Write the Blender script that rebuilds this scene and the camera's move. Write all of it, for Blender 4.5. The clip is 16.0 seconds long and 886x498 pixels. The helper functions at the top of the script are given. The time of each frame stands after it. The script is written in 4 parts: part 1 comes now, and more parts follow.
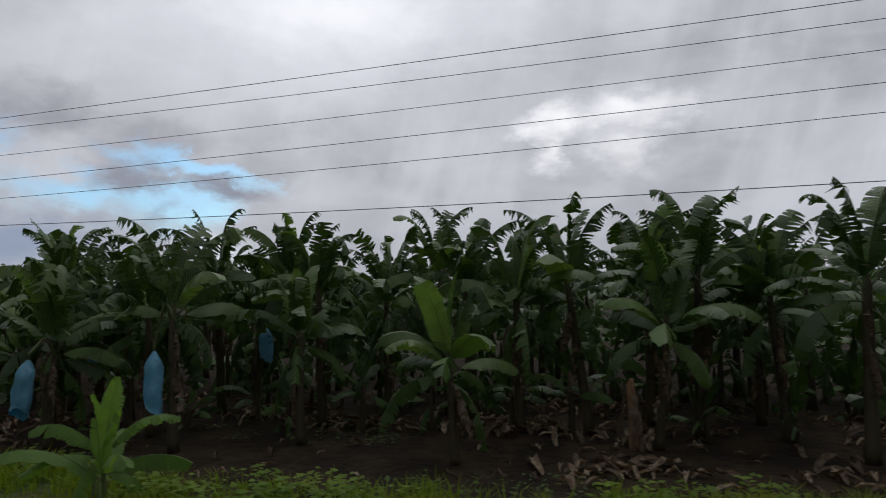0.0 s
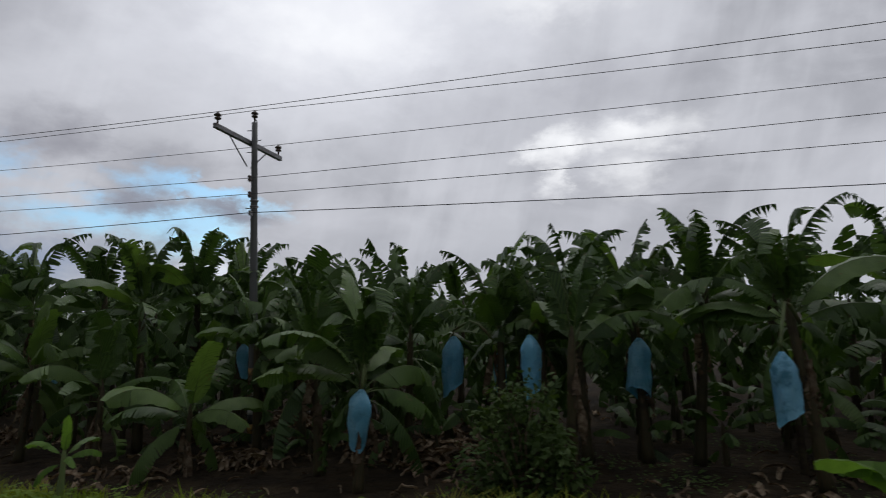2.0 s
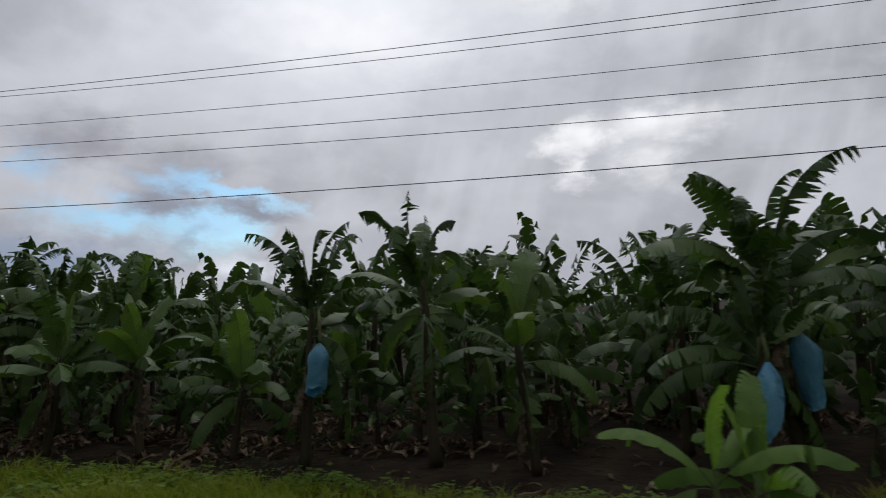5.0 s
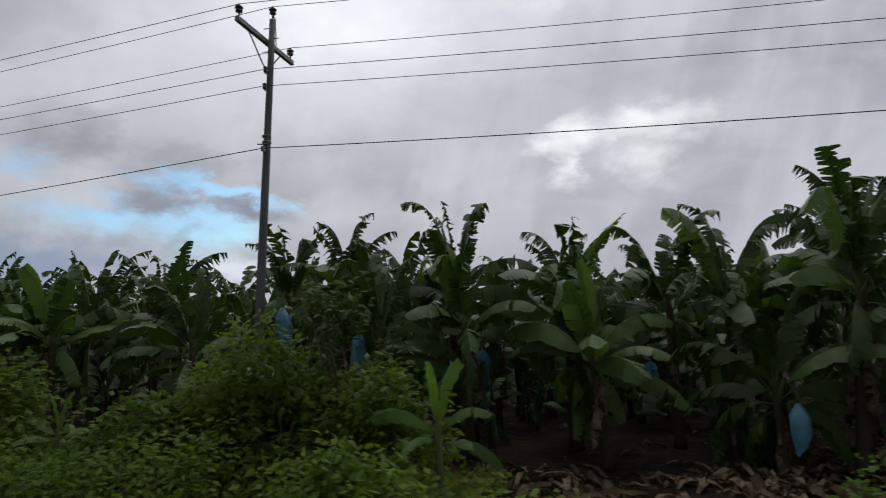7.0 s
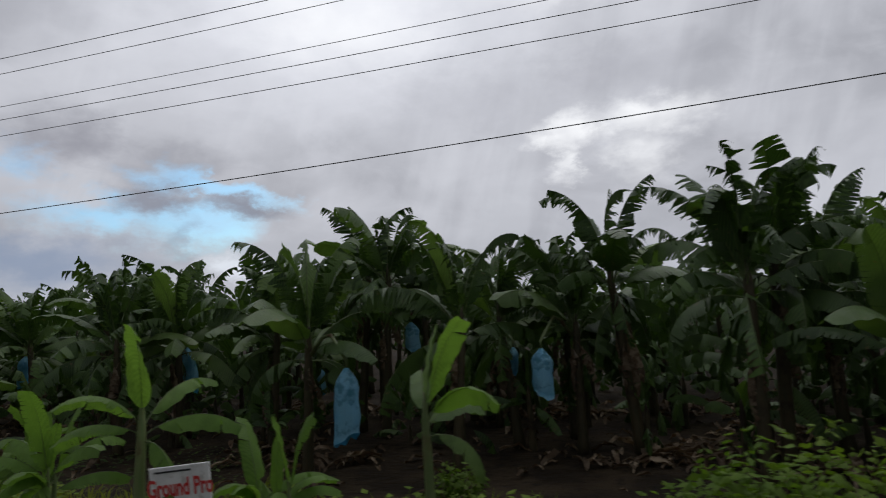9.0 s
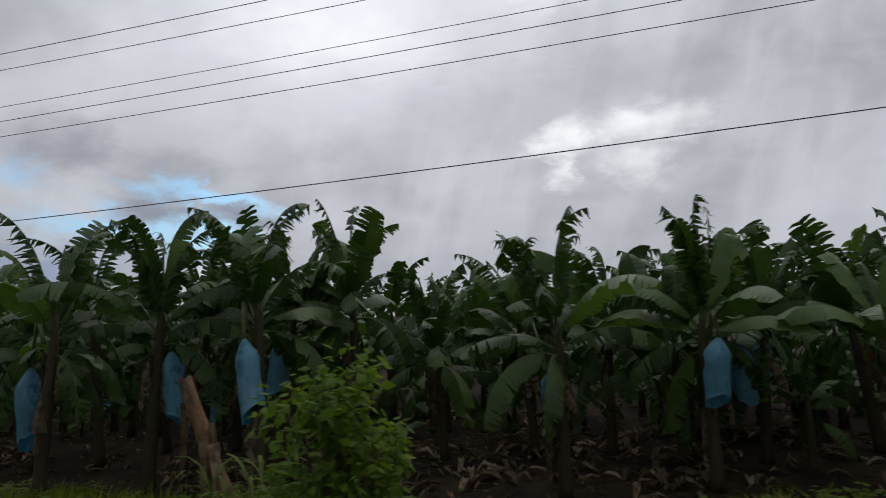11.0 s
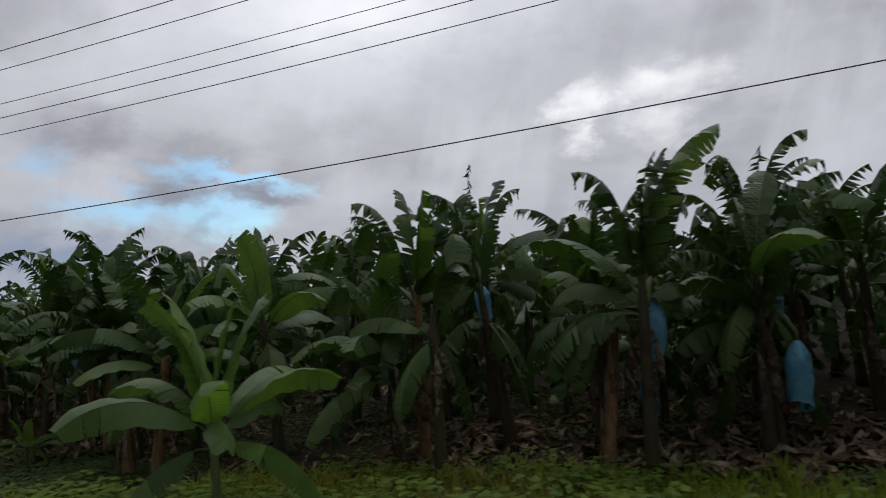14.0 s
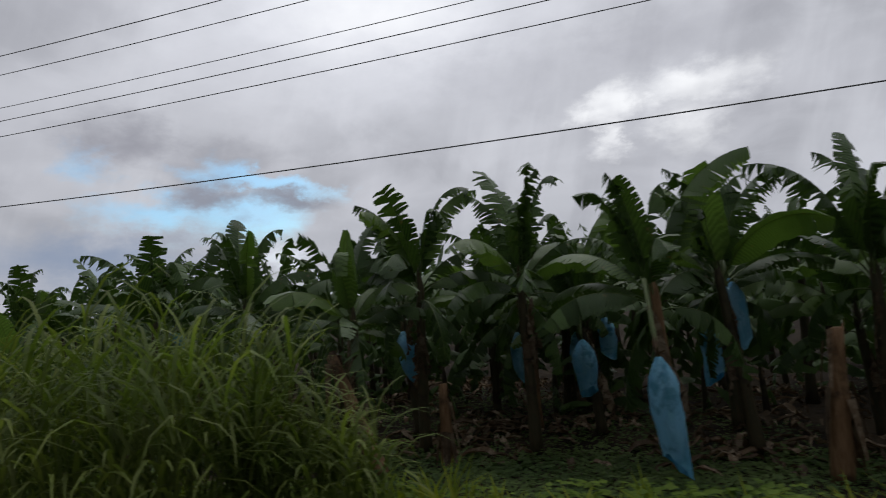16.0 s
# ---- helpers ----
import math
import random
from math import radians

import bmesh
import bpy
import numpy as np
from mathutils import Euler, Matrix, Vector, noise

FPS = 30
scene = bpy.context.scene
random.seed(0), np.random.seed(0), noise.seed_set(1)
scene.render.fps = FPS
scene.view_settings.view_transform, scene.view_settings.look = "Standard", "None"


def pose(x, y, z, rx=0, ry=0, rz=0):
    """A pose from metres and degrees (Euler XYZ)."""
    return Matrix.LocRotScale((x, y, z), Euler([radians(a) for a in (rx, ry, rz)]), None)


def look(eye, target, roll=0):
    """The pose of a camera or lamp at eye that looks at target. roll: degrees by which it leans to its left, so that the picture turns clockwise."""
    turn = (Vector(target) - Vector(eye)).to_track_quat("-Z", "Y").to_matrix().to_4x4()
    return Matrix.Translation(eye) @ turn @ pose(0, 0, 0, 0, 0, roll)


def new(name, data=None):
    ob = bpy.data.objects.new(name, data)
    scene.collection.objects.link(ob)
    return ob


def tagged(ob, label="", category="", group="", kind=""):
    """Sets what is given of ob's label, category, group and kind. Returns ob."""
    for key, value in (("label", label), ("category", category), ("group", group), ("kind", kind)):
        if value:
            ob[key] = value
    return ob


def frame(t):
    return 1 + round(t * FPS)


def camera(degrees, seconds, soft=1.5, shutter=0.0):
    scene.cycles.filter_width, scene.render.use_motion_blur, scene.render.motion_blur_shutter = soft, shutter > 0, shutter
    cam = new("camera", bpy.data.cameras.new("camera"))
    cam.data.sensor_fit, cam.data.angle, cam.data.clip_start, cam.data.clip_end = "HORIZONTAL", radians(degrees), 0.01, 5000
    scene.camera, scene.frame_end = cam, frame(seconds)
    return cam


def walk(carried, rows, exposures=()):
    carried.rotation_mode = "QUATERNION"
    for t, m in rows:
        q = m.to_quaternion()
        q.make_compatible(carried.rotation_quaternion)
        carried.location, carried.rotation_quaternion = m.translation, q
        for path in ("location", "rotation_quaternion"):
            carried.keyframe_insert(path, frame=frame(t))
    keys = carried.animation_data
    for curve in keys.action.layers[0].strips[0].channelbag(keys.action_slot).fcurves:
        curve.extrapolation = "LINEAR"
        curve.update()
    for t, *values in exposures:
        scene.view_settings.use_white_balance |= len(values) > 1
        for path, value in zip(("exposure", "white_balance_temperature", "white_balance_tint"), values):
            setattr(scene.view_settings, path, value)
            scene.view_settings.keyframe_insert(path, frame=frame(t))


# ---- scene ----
SKY_STRENGTH = 1.12
EXPOSURE = 0.0

cam = camera(76.0, 16.0, soft=1.07, shutter=0.1)
walk(cam, [
    (0, pose(33.754, -0.115, 2.976, 94.27, 1.54, 13.68)),
    (0.5, pose(29.018, -0.005, 2.933, 94.30, 2.37, 13.69)),
    (1, pose(24.173, 0.128, 2.896, 95.16, 2.98, 15.17)),
    (1.5, pose(19.262, 0.187, 2.875, 94.05, 2.15, 14.23)),
    (2, pose(14.245, 0.187, 2.878, 96.64, 1.50, 14.25)),
    (2.5, pose(9.291, 0.266, 2.876, 96.45, 1.87, 14.94)),
    (3, pose(4.146, 0.333, 2.855, 95.87, 1.49, 16.23)),
    (3.5, pose(-0.922, 0.332, 2.825, 96.35, 2.10, 15.87)),
    (4, pose(-5.997, 0.325, 2.799, 96.40, 2.17, 16.22)),
    (6.5, pose(-30.817, -0.398, 2.727, 95.88, 2.50, 16.10)),
    (7, pose(-35.582, -0.386, 2.742, 95.99, 2.52, 15.74)),
    (7.5, pose(-40.333, -0.336, 2.751, 95.43, 1.74, 16.47)),
    (8, pose(-45.034, -0.238, 2.778, 94.28, 1.87, 16.17)),
    (8.5, pose(-49.849, -0.202, 2.796, 95.02, 1.89, 16.69)),
    (9, pose(-54.654, -0.113, 2.817, 95.56, 3.11, 15.73)),
    (11.5, pose(-78.132, -0.016, 2.799, 96.46, 3.49, 15.57)),
    (12, pose(-82.771, 0.082, 2.803, 96.03, 3.16, 16.16)),
    (12.5, pose(-87.410, 0.150, 2.808, 94.05, 3.45, 16.58)),
    (13, pose(-92.207, 0.211, 2.797, 92.99, 3.83, 17.04)),
    (13.5, pose(-96.724, 0.239, 2.778, 92.99, 4.44, 16.76)),
    (14, pose(-101.178, 0.265, 2.789, 93.65, 5.46, 17.73)),
    (14.5, pose(-105.672, 0.212, 2.780, 94.37, 5.36, 18.98)),
    (15, pose(-110.134, 0.108, 2.756, 94.57, 4.94, 19.79)),
    (15.5, pose(-114.625, -0.036, 2.764, 93.90, 4.99, 19.45)),
    (16, pose(-119.171, -0.224, 2.824, 94.24, 5.18, 20.38)),
])

# ------------------------------------------------------------------ node helpers


def nodes_of(tree):
    tree.nodes.clear()

    def add(kind, **sockets):
        node = tree.nodes.new(kind)
        for key, value in sockets.items():
            if key.startswith("in_"):
                socket = node.inputs[int(key[3:])]
                if isinstance(value, bpy.types.NodeSocket):
                    tree.links.new(value, socket)
                else:
                    socket.default_value = value
            elif key == "blend":
                node.blend_type = value
            elif key == "op":
                node.operation = value
        return node

    return add


def maths(add, op, a, b=0.0, c=None, clamp=False):
    node = add("ShaderNodeMath", in_0=a, in_1=b) if c is None else add("ShaderNodeMath", in_0=a, in_1=b, in_2=c)
    node.operation, node.use_clamp = op, clamp
    return node.outputs[0]


def blend(add, fac, a, b, mode="MIX"):
    node = add("ShaderNodeMix")
    node.data_type, node.blend_type = "RGBA", mode
    for socket, value in ((node.inputs[0], fac), (node.inputs[6], a), (node.inputs[7], b)):
        if isinstance(value, bpy.types.NodeSocket):
            node.id_data.links.new(value, socket)
        else:
            socket.default_value = value if isinstance(value, float) else (*value, 1.0)
    return node.outputs[2]


def smooth(add, value, lo, hi):
    node = add("ShaderNodeMapRange", in_0=value, in_1=lo, in_2=hi, in_3=0.0, in_4=1.0)
    node.interpolation_type = "SMOOTHSTEP"
    return node.outputs[0]


def noise_tex(add, vector, scale, detail=4.0, rough=0.55, warp=0.0):
    node = add("ShaderNodeTexNoise")
    node.inputs["Scale"].default_value = scale
    node.inputs["Detail"].default_value = detail
    node.inputs["Roughness"].default_value = rough
    node.inputs["Distortion"].default_value = warp
    if vector is not None:
        node.id_data.links.new(vector, node.inputs["Vector"])
    return node.outputs["Fac"]


# ------------------------------------------------------------------ sky: broken grey overcast
def make_sky():
    world = bpy.data.worlds.new("overcast_sky")
    scene.world = world
    world.use_nodes = True
    tree = world.node_tree
    add = nodes_of(tree)
    way = add("ShaderNodeTexCoord").outputs["Generated"]
    parts = add("ShaderNodeSeparateXYZ", in_0=way)
    x, y, z = parts.outputs
    az = maths(add, "MULTIPLY", maths(add, "ARCTAN2", maths(add, "MULTIPLY", x, -1.0), y), 57.2958)
    el = maths(add, "MULTIPLY", maths(add, "ARCSINE", z), 57.2958)
    flat = add("ShaderNodeCombineXYZ", in_0=az, in_1=maths(add, "MULTIPLY", el, 1.7), in_2=0.0).outputs[0]
    # ragged edges for every cloud form
    wob = maths(add, "SUBTRACT", noise_tex(add, flat, 0.24, 6.0, 0.62), 0.5)
    wob2 = maths(add, "SUBTRACT", noise_tex(add, add("ShaderNodeVectorMath", in_0=flat, in_1=(37.0, 11.0, 5.0)).outputs[0], 0.22, 6.0, 0.62), 0.5)
    azw = maths(add, "MULTIPLY_ADD", wob, 9.0, az)
    elw = maths(add, "MULTIPLY_ADD", wob2, 5.0, el)

    def blob(a, e, ra, re, edge=0.9, tilt=0.0):
        da = maths(add, "SUBTRACT", azw, a)
        de = maths(add, "MULTIPLY_ADD", da, tilt, maths(add, "SUBTRACT", elw, e))
        d = maths(add, "SQRT", maths(add, "ADD", maths(add, "POWER", maths(add, "ABSOLUTE", maths(add, "DIVIDE", da, ra)), 2.0),
                                     maths(add, "POWER", maths(add, "ABSOLUTE", maths(add, "DIVIDE", de, re)), 2.0)))
        return maths(add, "SUBTRACT", 1.0, smooth(add, d, 1.0 - edge, 1.0 + edge * 0.4))

    def union(*masks):
        out = masks[0]
        for m in masks[1:]:
            out = maths(add, "MAXIMUM", out, m)
        return out

    # clear blue seen through the gap, from the sky model
    air = add("ShaderNodeTexSky")
    air.sky_type, air.sun_disc, air.sun_elevation, air.sun_rotation = "NISHITA", False, radians(38), radians(-10)
    blue = blend(add, 1.0, air.outputs[0], (0.06, 0.088, 0.10), "MULTIPLY")
    # cloud deck: large soft forms and finer mottling
    big = noise_tex(add, flat, 0.045, 3.0, 0.5, 0.6)
    mid = noise_tex(add, flat, 0.13, 5.0, 0.55, 0.4)
    deck = blend(add, smooth(add, big, 0.3, 0.72), (0.342, 0.35, 0.378), (0.495, 0.505, 0.54))
    deck = blend(add, maths(add, "MULTIPLY", smooth(add, mid, 0.38, 0.66), 0.35), deck, (0.575, 0.585, 0.622))
    glow = maths(add, "MULTIPLY", blob(24, 30, 27, 15, 1.0), 0.92)
    deck = blend(add, glow, deck, (0.76, 0.775, 0.82))
    # faint shafts and rain streaks that fall steeply through the deck
    fall = add("ShaderNodeCombineXYZ", in_0=maths(add, "MULTIPLY_ADD", el, 0.3, az), in_1=maths(add, "MULTIPLY", el, 0.22), in_2=3.0).outputs[0]
    shaft = maths(add, "MULTIPLY", smooth(add, noise_tex(add, fall, 0.17, 4.0, 0.55), 0.44, 0.68), 0.30)
    deck = blend(add, shaft, deck, (0.66, 0.675, 0.71))
    low = maths(add, "MULTIPLY", maths(add, "SUBTRACT", 1.0, smooth(add, el, 1.0, 12.0)), 0.45)
    deck = blend(add, low, deck, (0.36, 0.375, 0.41))
    dark = maths(add, "MULTIPLY", union(blob(49.0, 15.4, 5.0, 2.6, 1.0), maths(add, "MULTIPLY", blob(42.0, 14.2, 7.0, 1.8, 1.0), 0.5), maths(add, "MULTIPLY", blob(12, 20, 9, 4.0, 1.0), 0.35),
                                        maths(add, "MULTIPLY", blob(-3, 21.5, 10, 3.0, 1.0), 0.45), maths(add, "MULTIPLY", blob(54, 28, 9, 6.0, 1.0), 0.3)), 0.62)
    deck = blend(add, dark, deck, (0.20, 0.20, 0.235))
    # bright thin spots: two lobes with a grey notch between their trailing parts
    thin = union(blob(2.2, 16.2, 3.6, 2.0, 0.8, 0.12), blob(-5.4, 16.6, 6.6, 1.9, 0.9), blob(2.6, 13.3, 2.0, 1.9, 0.9), maths(add, "MULTIPLY", blob(-4.9, 13.4, 3.4, 2.6, 1.0), 0.7),
                 maths(add, "MULTIPLY", blob(2.0, 30.0, 9.0, 2.6, 1.0), 0.7), maths(add, "MULTIPLY", blob(25.0, 28.0, 11.0, 5.0, 1.0), 0.75))
    thin = maths(add, "MULTIPLY", thin, maths(add, "MULTIPLY_ADD", smooth(add, noise_tex(add, flat, 0.17, 3.0, 0.5), 0.34, 0.6), 0.4, 0.6))
    deck = blend(add, maths(add, "MULTIPLY", thin, 0.82), deck, (0.92, 0.93, 0.93))
    # the blue gap with grey scraps in it
    gap = union(blob(36.8, 11.9, 7.6, 1.15, 0.7, -0.19), blob(39.2, 8.6, 6.4, 2.5, 0.8), blob(46.2, 9.4, 6.0, 1.7, 0.9), maths(add, "MULTIPLY", blob(52.0, 13.2, 2.2, 1.6, 1.0), 0.6),
                maths(add, "MULTIPLY", blob(41.5, 12.6, 3.0, 1.6, 1.0), 0.8))
    pale = maths(add, "MULTIPLY", smooth(add, noise_tex(add, flat, 0.22, 5.0, 0.6), 0.42, 0.72), 0.6)
    clear = blend(add, pale, blue, (0.42, 0.66, 0.86))
    total = blend(add, maths(add, "MULTIPLY", gap, 0.9), deck, clear)
    scraps = union(blob(42.2, 10.8, 3.9, 1.5, 0.9), blob(34.4, 10.0, 3.9, 1.15, 0.9, -0.1), maths(add, "MULTIPLY", blob(40.0, 7.0, 1.6, 2.2, 1.0), 0.5))
    total = blend(add, maths(add, "MULTIPLY", scraps, 0.85), total, (0.23, 0.24, 0.285))
    bank = maths(add, "MULTIPLY", blob(51.5, 5.4, 9.5, 2.6, 0.9), 0.75)
    total = blend(add, bank, total, (0.20, 0.26, 0.37))
    total = blend(add, maths(add, "MULTIPLY", blob(36.2, 4.8, 3.2, 1.5, 0.9), 0.7), total, (0.74, 0.79, 0.84))
    # deck brightest towards the sun; unseen sky behind is dimmed to darken the near foliage
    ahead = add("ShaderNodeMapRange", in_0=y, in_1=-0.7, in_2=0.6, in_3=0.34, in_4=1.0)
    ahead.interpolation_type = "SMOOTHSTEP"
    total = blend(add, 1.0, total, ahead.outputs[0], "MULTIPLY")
    # an overcast sky is brightest overhead
    overhead = add("ShaderNodeMapRange", in_0=z, in_1=0.58, in_2=0.95, in_3=1.0, in_4=1.95)
    overhead.interpolation_type = "SMOOTHSTEP"
    total = blend(add, 1.0, total, overhead.outputs[0], "MULTIPLY")
    total = blend(add, 1.0, total, (0.997, 1.0, 1.028), "MULTIPLY")
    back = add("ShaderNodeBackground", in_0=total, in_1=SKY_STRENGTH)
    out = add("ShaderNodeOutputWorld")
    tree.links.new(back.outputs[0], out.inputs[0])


make_sky()
sun = new("sun", bpy.data.lights.new("sun", "SUN"))
sun.data.energy, sun.data.angle, sun.data.color = 0.5, radians(40), (1.0, 0.97, 0.92)
sun.matrix_world = look((8, 45, 80), (0, 0, 0))
scene.view_settings.exposure = EXPOSURE


# ------------------------------------------------------------------ materials
def surface(name, shade, rough=0.6, spec=0.4, metal=0.0, bump=None, glow_through=0.0, through_col=None):
    """shade(add, co, rnd) gives the colour; co: local coordinates; rnd: a random value per object and island."""
    m = bpy.data.materials.new(name)
    m.use_nodes = True
    add = nodes_of(m.node_tree)
    link = m.node_tree.links.new
    co = add("ShaderNodeTexCoord").outputs["Object"]
    one = add("ShaderNodeObjectInfo").outputs["Random"]
    isl = add("ShaderNodeNewGeometry").outputs["Random Per Island"]
    rnd = maths(add, "FRACT", maths(add, "ADD", maths(add, "MULTIPLY", one, 7.13), maths(add, "MULTIPLY", isl, 0.45)))
    colour = shade(add, co, rnd)
    bsdf = add("ShaderNodeBsdfPrincipled")
    link(colour, bsdf.inputs["Base Color"])
    bsdf.inputs["Roughness"].default_value = rough
    bsdf.inputs["Specular IOR Level"].default_value = spec
    bsdf.inputs["Metallic"].default_value = metal
    if bump:
        height, strength, dist = bump(add, co)
        b = add("ShaderNodeBump")
        b.inputs["Strength"].default_value, b.inputs["Distance"].default_value = strength, dist
        link(height, b.inputs["Height"])
        link(b.outputs[0], bsdf.inputs["Normal"])
    last = bsdf.outputs[0]
    if glow_through:
        t = add("ShaderNodeBsdfTranslucent")
        link(blend(add, 1.0, colour, through_col or (2.0, 2.2, 1.0), "MULTIPLY"), t.inputs[0])
        mix = add("ShaderNodeMixShader", in_0=glow_through)
        link(last, mix.inputs[1])
        link(t.outputs[0], mix.inputs[2])
        last = mix.outputs[0]
    out = add("ShaderNodeOutputMaterial")
    link(last, out.inputs[0])
    return m


def leaf_shade(dark, light, edge=(0.16, 0.10, 0.035), worn=0.62, veins=0.3):
    def shade(add, co, rnd):
        grain = noise_tex(add, co, 3.0, 4.0, 0.6)
        col = blend(add, rnd, dark, light)
        col = blend(add, maths(add, "MULTIPLY", smooth(add, grain, 0.35, 0.7), 0.5), col, tuple(v * 0.62 for v in dark))
        wave = add("ShaderNodeTexWave")
        wave.wave_type, wave.bands_direction = "BANDS", "X"
        wave.inputs["Scale"].default_value = 9.0
        wave.inputs["Distortion"].default_value = 1.5
        m = add("ShaderNodeMapping")
        m.inputs["Rotation"].default_value = (0, 0, 0.35)
        m.id_data.links.new(co, m.inputs[0])
        m.id_data.links.new(m.outputs[0], wave.inputs[0])
        col = blend(add, maths(add, "MULTIPLY", wave.outputs["Fac"], veins), col, tuple(min(1, v * 1.9) for v in light))
        spots = noise_tex(add, co, 7.0, 5.0, 0.65)
        return blend(add, maths(add, "MULTIPLY", smooth(add, spots, worn, worn + 0.1), 0.6), col, edge)
    return shade


def leaf_bump(add, co):
    wave = add("ShaderNodeTexWave")
    wave.wave_type, wave.bands_direction = "BANDS", "X"
    wave.inputs["Scale"].default_value = 14.0
    wave.inputs["Distortion"].default_value = 1.0
    wave.id_data.links.new(co, wave.inputs[0])
    return wave.outputs["Fac"], 0.22, 0.012


def mottled(a, b, scale, c=None, cscale=20.0, lo=0.4, hi=0.6, detail=5.0, vary=0.0):
    def shade(add, co, rnd):
        col = blend(add, smooth(add, noise_tex(add, co, scale, detail, 0.6), lo, hi), a, b)
        if c:
            col = blend(add, smooth(add, noise_tex(add, co, cscale, 4.0, 0.6), 0.52, 0.68), col, c)
        if vary:
            col = blend(add, maths(add, "MULTIPLY", rnd, vary), col, tuple(v * 0.35 for v in a))
        return col
    return shade


def bumpy(scale, strength=0.5, dist=0.02, detail=5.0):
    return lambda add, co: (noise_tex(add, co, scale, detail, 0.6), strength, dist)


def wrinkles(add, co):
    m = add("ShaderNodeMapping")
    m.inputs["Scale"].default_value = (11, 11, 3.5)
    m.id_data.links.new(co, m.inputs[0])
    return noise_tex(add, m.outputs[0], 1.3, 3.0, 0.55, 0.8), 1.0, 0.06


def long_grain(a, b, stretch=(14, 14, 1.2), scale=3.0, c=None):
    def shade(add, co, rnd):
        m = add("ShaderNodeMapping")
        m.inputs["Scale"].default_value = stretch
        m.id_data.links.new(co, m.inputs[0])
        col = blend(add, smooth(add, noise_tex(add, m.outputs[0], scale, 5.0, 0.6), 0.35, 0.65), a, b)
        col = blend(add, maths(add, "MULTIPLY", rnd, 0.45), col, tuple(v * 0.4 for v in a))
        if c:
            col = blend(add, smooth(add, noise_tex(add, co, 2.2, 4.0, 0.6), 0.5, 0.66), col, c)
        return col
    return shade


M_LEAF = surface("banana_leaf", leaf_shade((0.013, 0.034, 0.008), (0.070, 0.126, 0.028), edge=(0.17, 0.12, 0.06)), 0.42, 0.36, 0, leaf_bump, 0.10)
M_MID = surface("half_grown_and_lit_banana_leaf", leaf_shade((0.050, 0.098, 0.022), (0.118, 0.185, 0.050), worn=0.64, veins=0.22), 0.43, 0.4, 0, leaf_bump, 0.2)
M_YOUNG = surface("young_banana_leaf", leaf_shade((0.085, 0.155, 0.03), (0.13, 0.22, 0.048), worn=0.68, veins=0.14), 0.5, 0.25, 0, leaf_bump, 0.36)
M_RIB = surface("leaf_midrib", mottled((0.075, 0.115, 0.035), (0.11, 0.15, 0.05), 6.0), 0.55)
M_DRY = surface("dry_leaf", mottled((0.15, 0.10, 0.06), (0.34, 0.27, 0.19), 5.0, (0.07, 0.045, 0.028), 12.0, vary=0.85), 0.8, 0.2, 0, bumpy(18), 0.15, (1.3, 1.1, 0.8))
M_STEM = surface("pseudostem", long_grain((0.05, 0.05, 0.024), (0.085, 0.06, 0.03), c=(0.028, 0.018, 0.012)), 0.6, 0.3, 0, bumpy(14, 0.6, 0.02))
M_STEMY = surface("young_stem", long_grain((0.12, 0.18, 0.06), (0.17, 0.2, 0.08), c=(0.1, 0.06, 0.03)), 0.5, 0.4, 0, bumpy(14, 0.4, 0.01))
M_PEEL = surface("peeled_stem", long_grain((0.19, 0.10, 0.045), (0.36, 0.225, 0.12), c=(0.05, 0.03, 0.018)), 0.7, 0.25, 0, bumpy(16, 0.6, 0.02))
M_COVER = surface("blue_plastic_cover", mottled((0.19, 0.54, 0.70), (0.34, 0.68, 0.82), 2.4, (0.11, 0.37, 0.50), 5.0, vary=0.3), 0.3, 0.6, 0, wrinkles, 0.38, (1.2, 1.5, 1.6))
M_COVERRED = surface("red_plastic_cover", mottled((0.55, 0.10, 0.03), (0.65, 0.17, 0.05), 4.0), 0.45)
M_SOIL = surface("plantation_soil", mottled((0.020, 0.0145, 0.009), (0.042, 0.030, 0.017), 0.9, (0.014, 0.011, 0.008), 4.0), 0.95, 0.15, 0, bumpy(5.0, 0.9, 0.12))
M_TURF = surface("verge_turf", mottled((0.035, 0.055, 0.018), (0.07, 0.085, 0.03), 1.1, (0.05, 0.035, 0.02), 3.0), 0.95, 0.1, 0, bumpy(9.0, 0.9, 0.06))
M_ROAD = surface("asphalt", mottled((0.045, 0.045, 0.047), (0.06, 0.06, 0.06), 0.6, (0.035, 0.035, 0.036), 40.0), 0.85, 0.3, 0, bumpy(60.0, 0.4, 0.01))
M_SHOULDER = surface("gravel_shoulder", mottled((0.12, 0.10, 0.08), (0.19, 0.165, 0.135), 7.0, (0.07, 0.06, 0.05), 25.0), 0.95, 0.2, 0, bumpy(30.0, 0.8, 0.03))
M_PAINT = surface("road_paint", mottled((0.6, 0.6, 0.57), (0.7, 0.69, 0.65), 4.0, (0.3, 0.3, 0.29), 15.0), 0.7)
M_GRASS = surface("verge_grass", mottled((0.155, 0.222, 0.020), (0.245, 0.27, 0.033), 0.35, (0.25, 0.22, 0.06), 0.09, vary=0.5), 0.75, 0.12, 0, None, 0.3)
M_WEED = surface("low_weed_leaf", mottled((0.095, 0.165, 0.020), (0.165, 0.24, 0.034), 0.7, vary=0.7), 0.65, 0.18, 0, None, 0.3)
# Darker copy of the weed leaf, with the rows' shade put into its green.
M_FLOOR_WEED = surface("weed_leaf_shade_painted", mottled((0.05, 0.09, 0.022), (0.085, 0.13, 0.034), 0.7, vary=0.5), 0.7, 0.25, 0, None, 0.2)
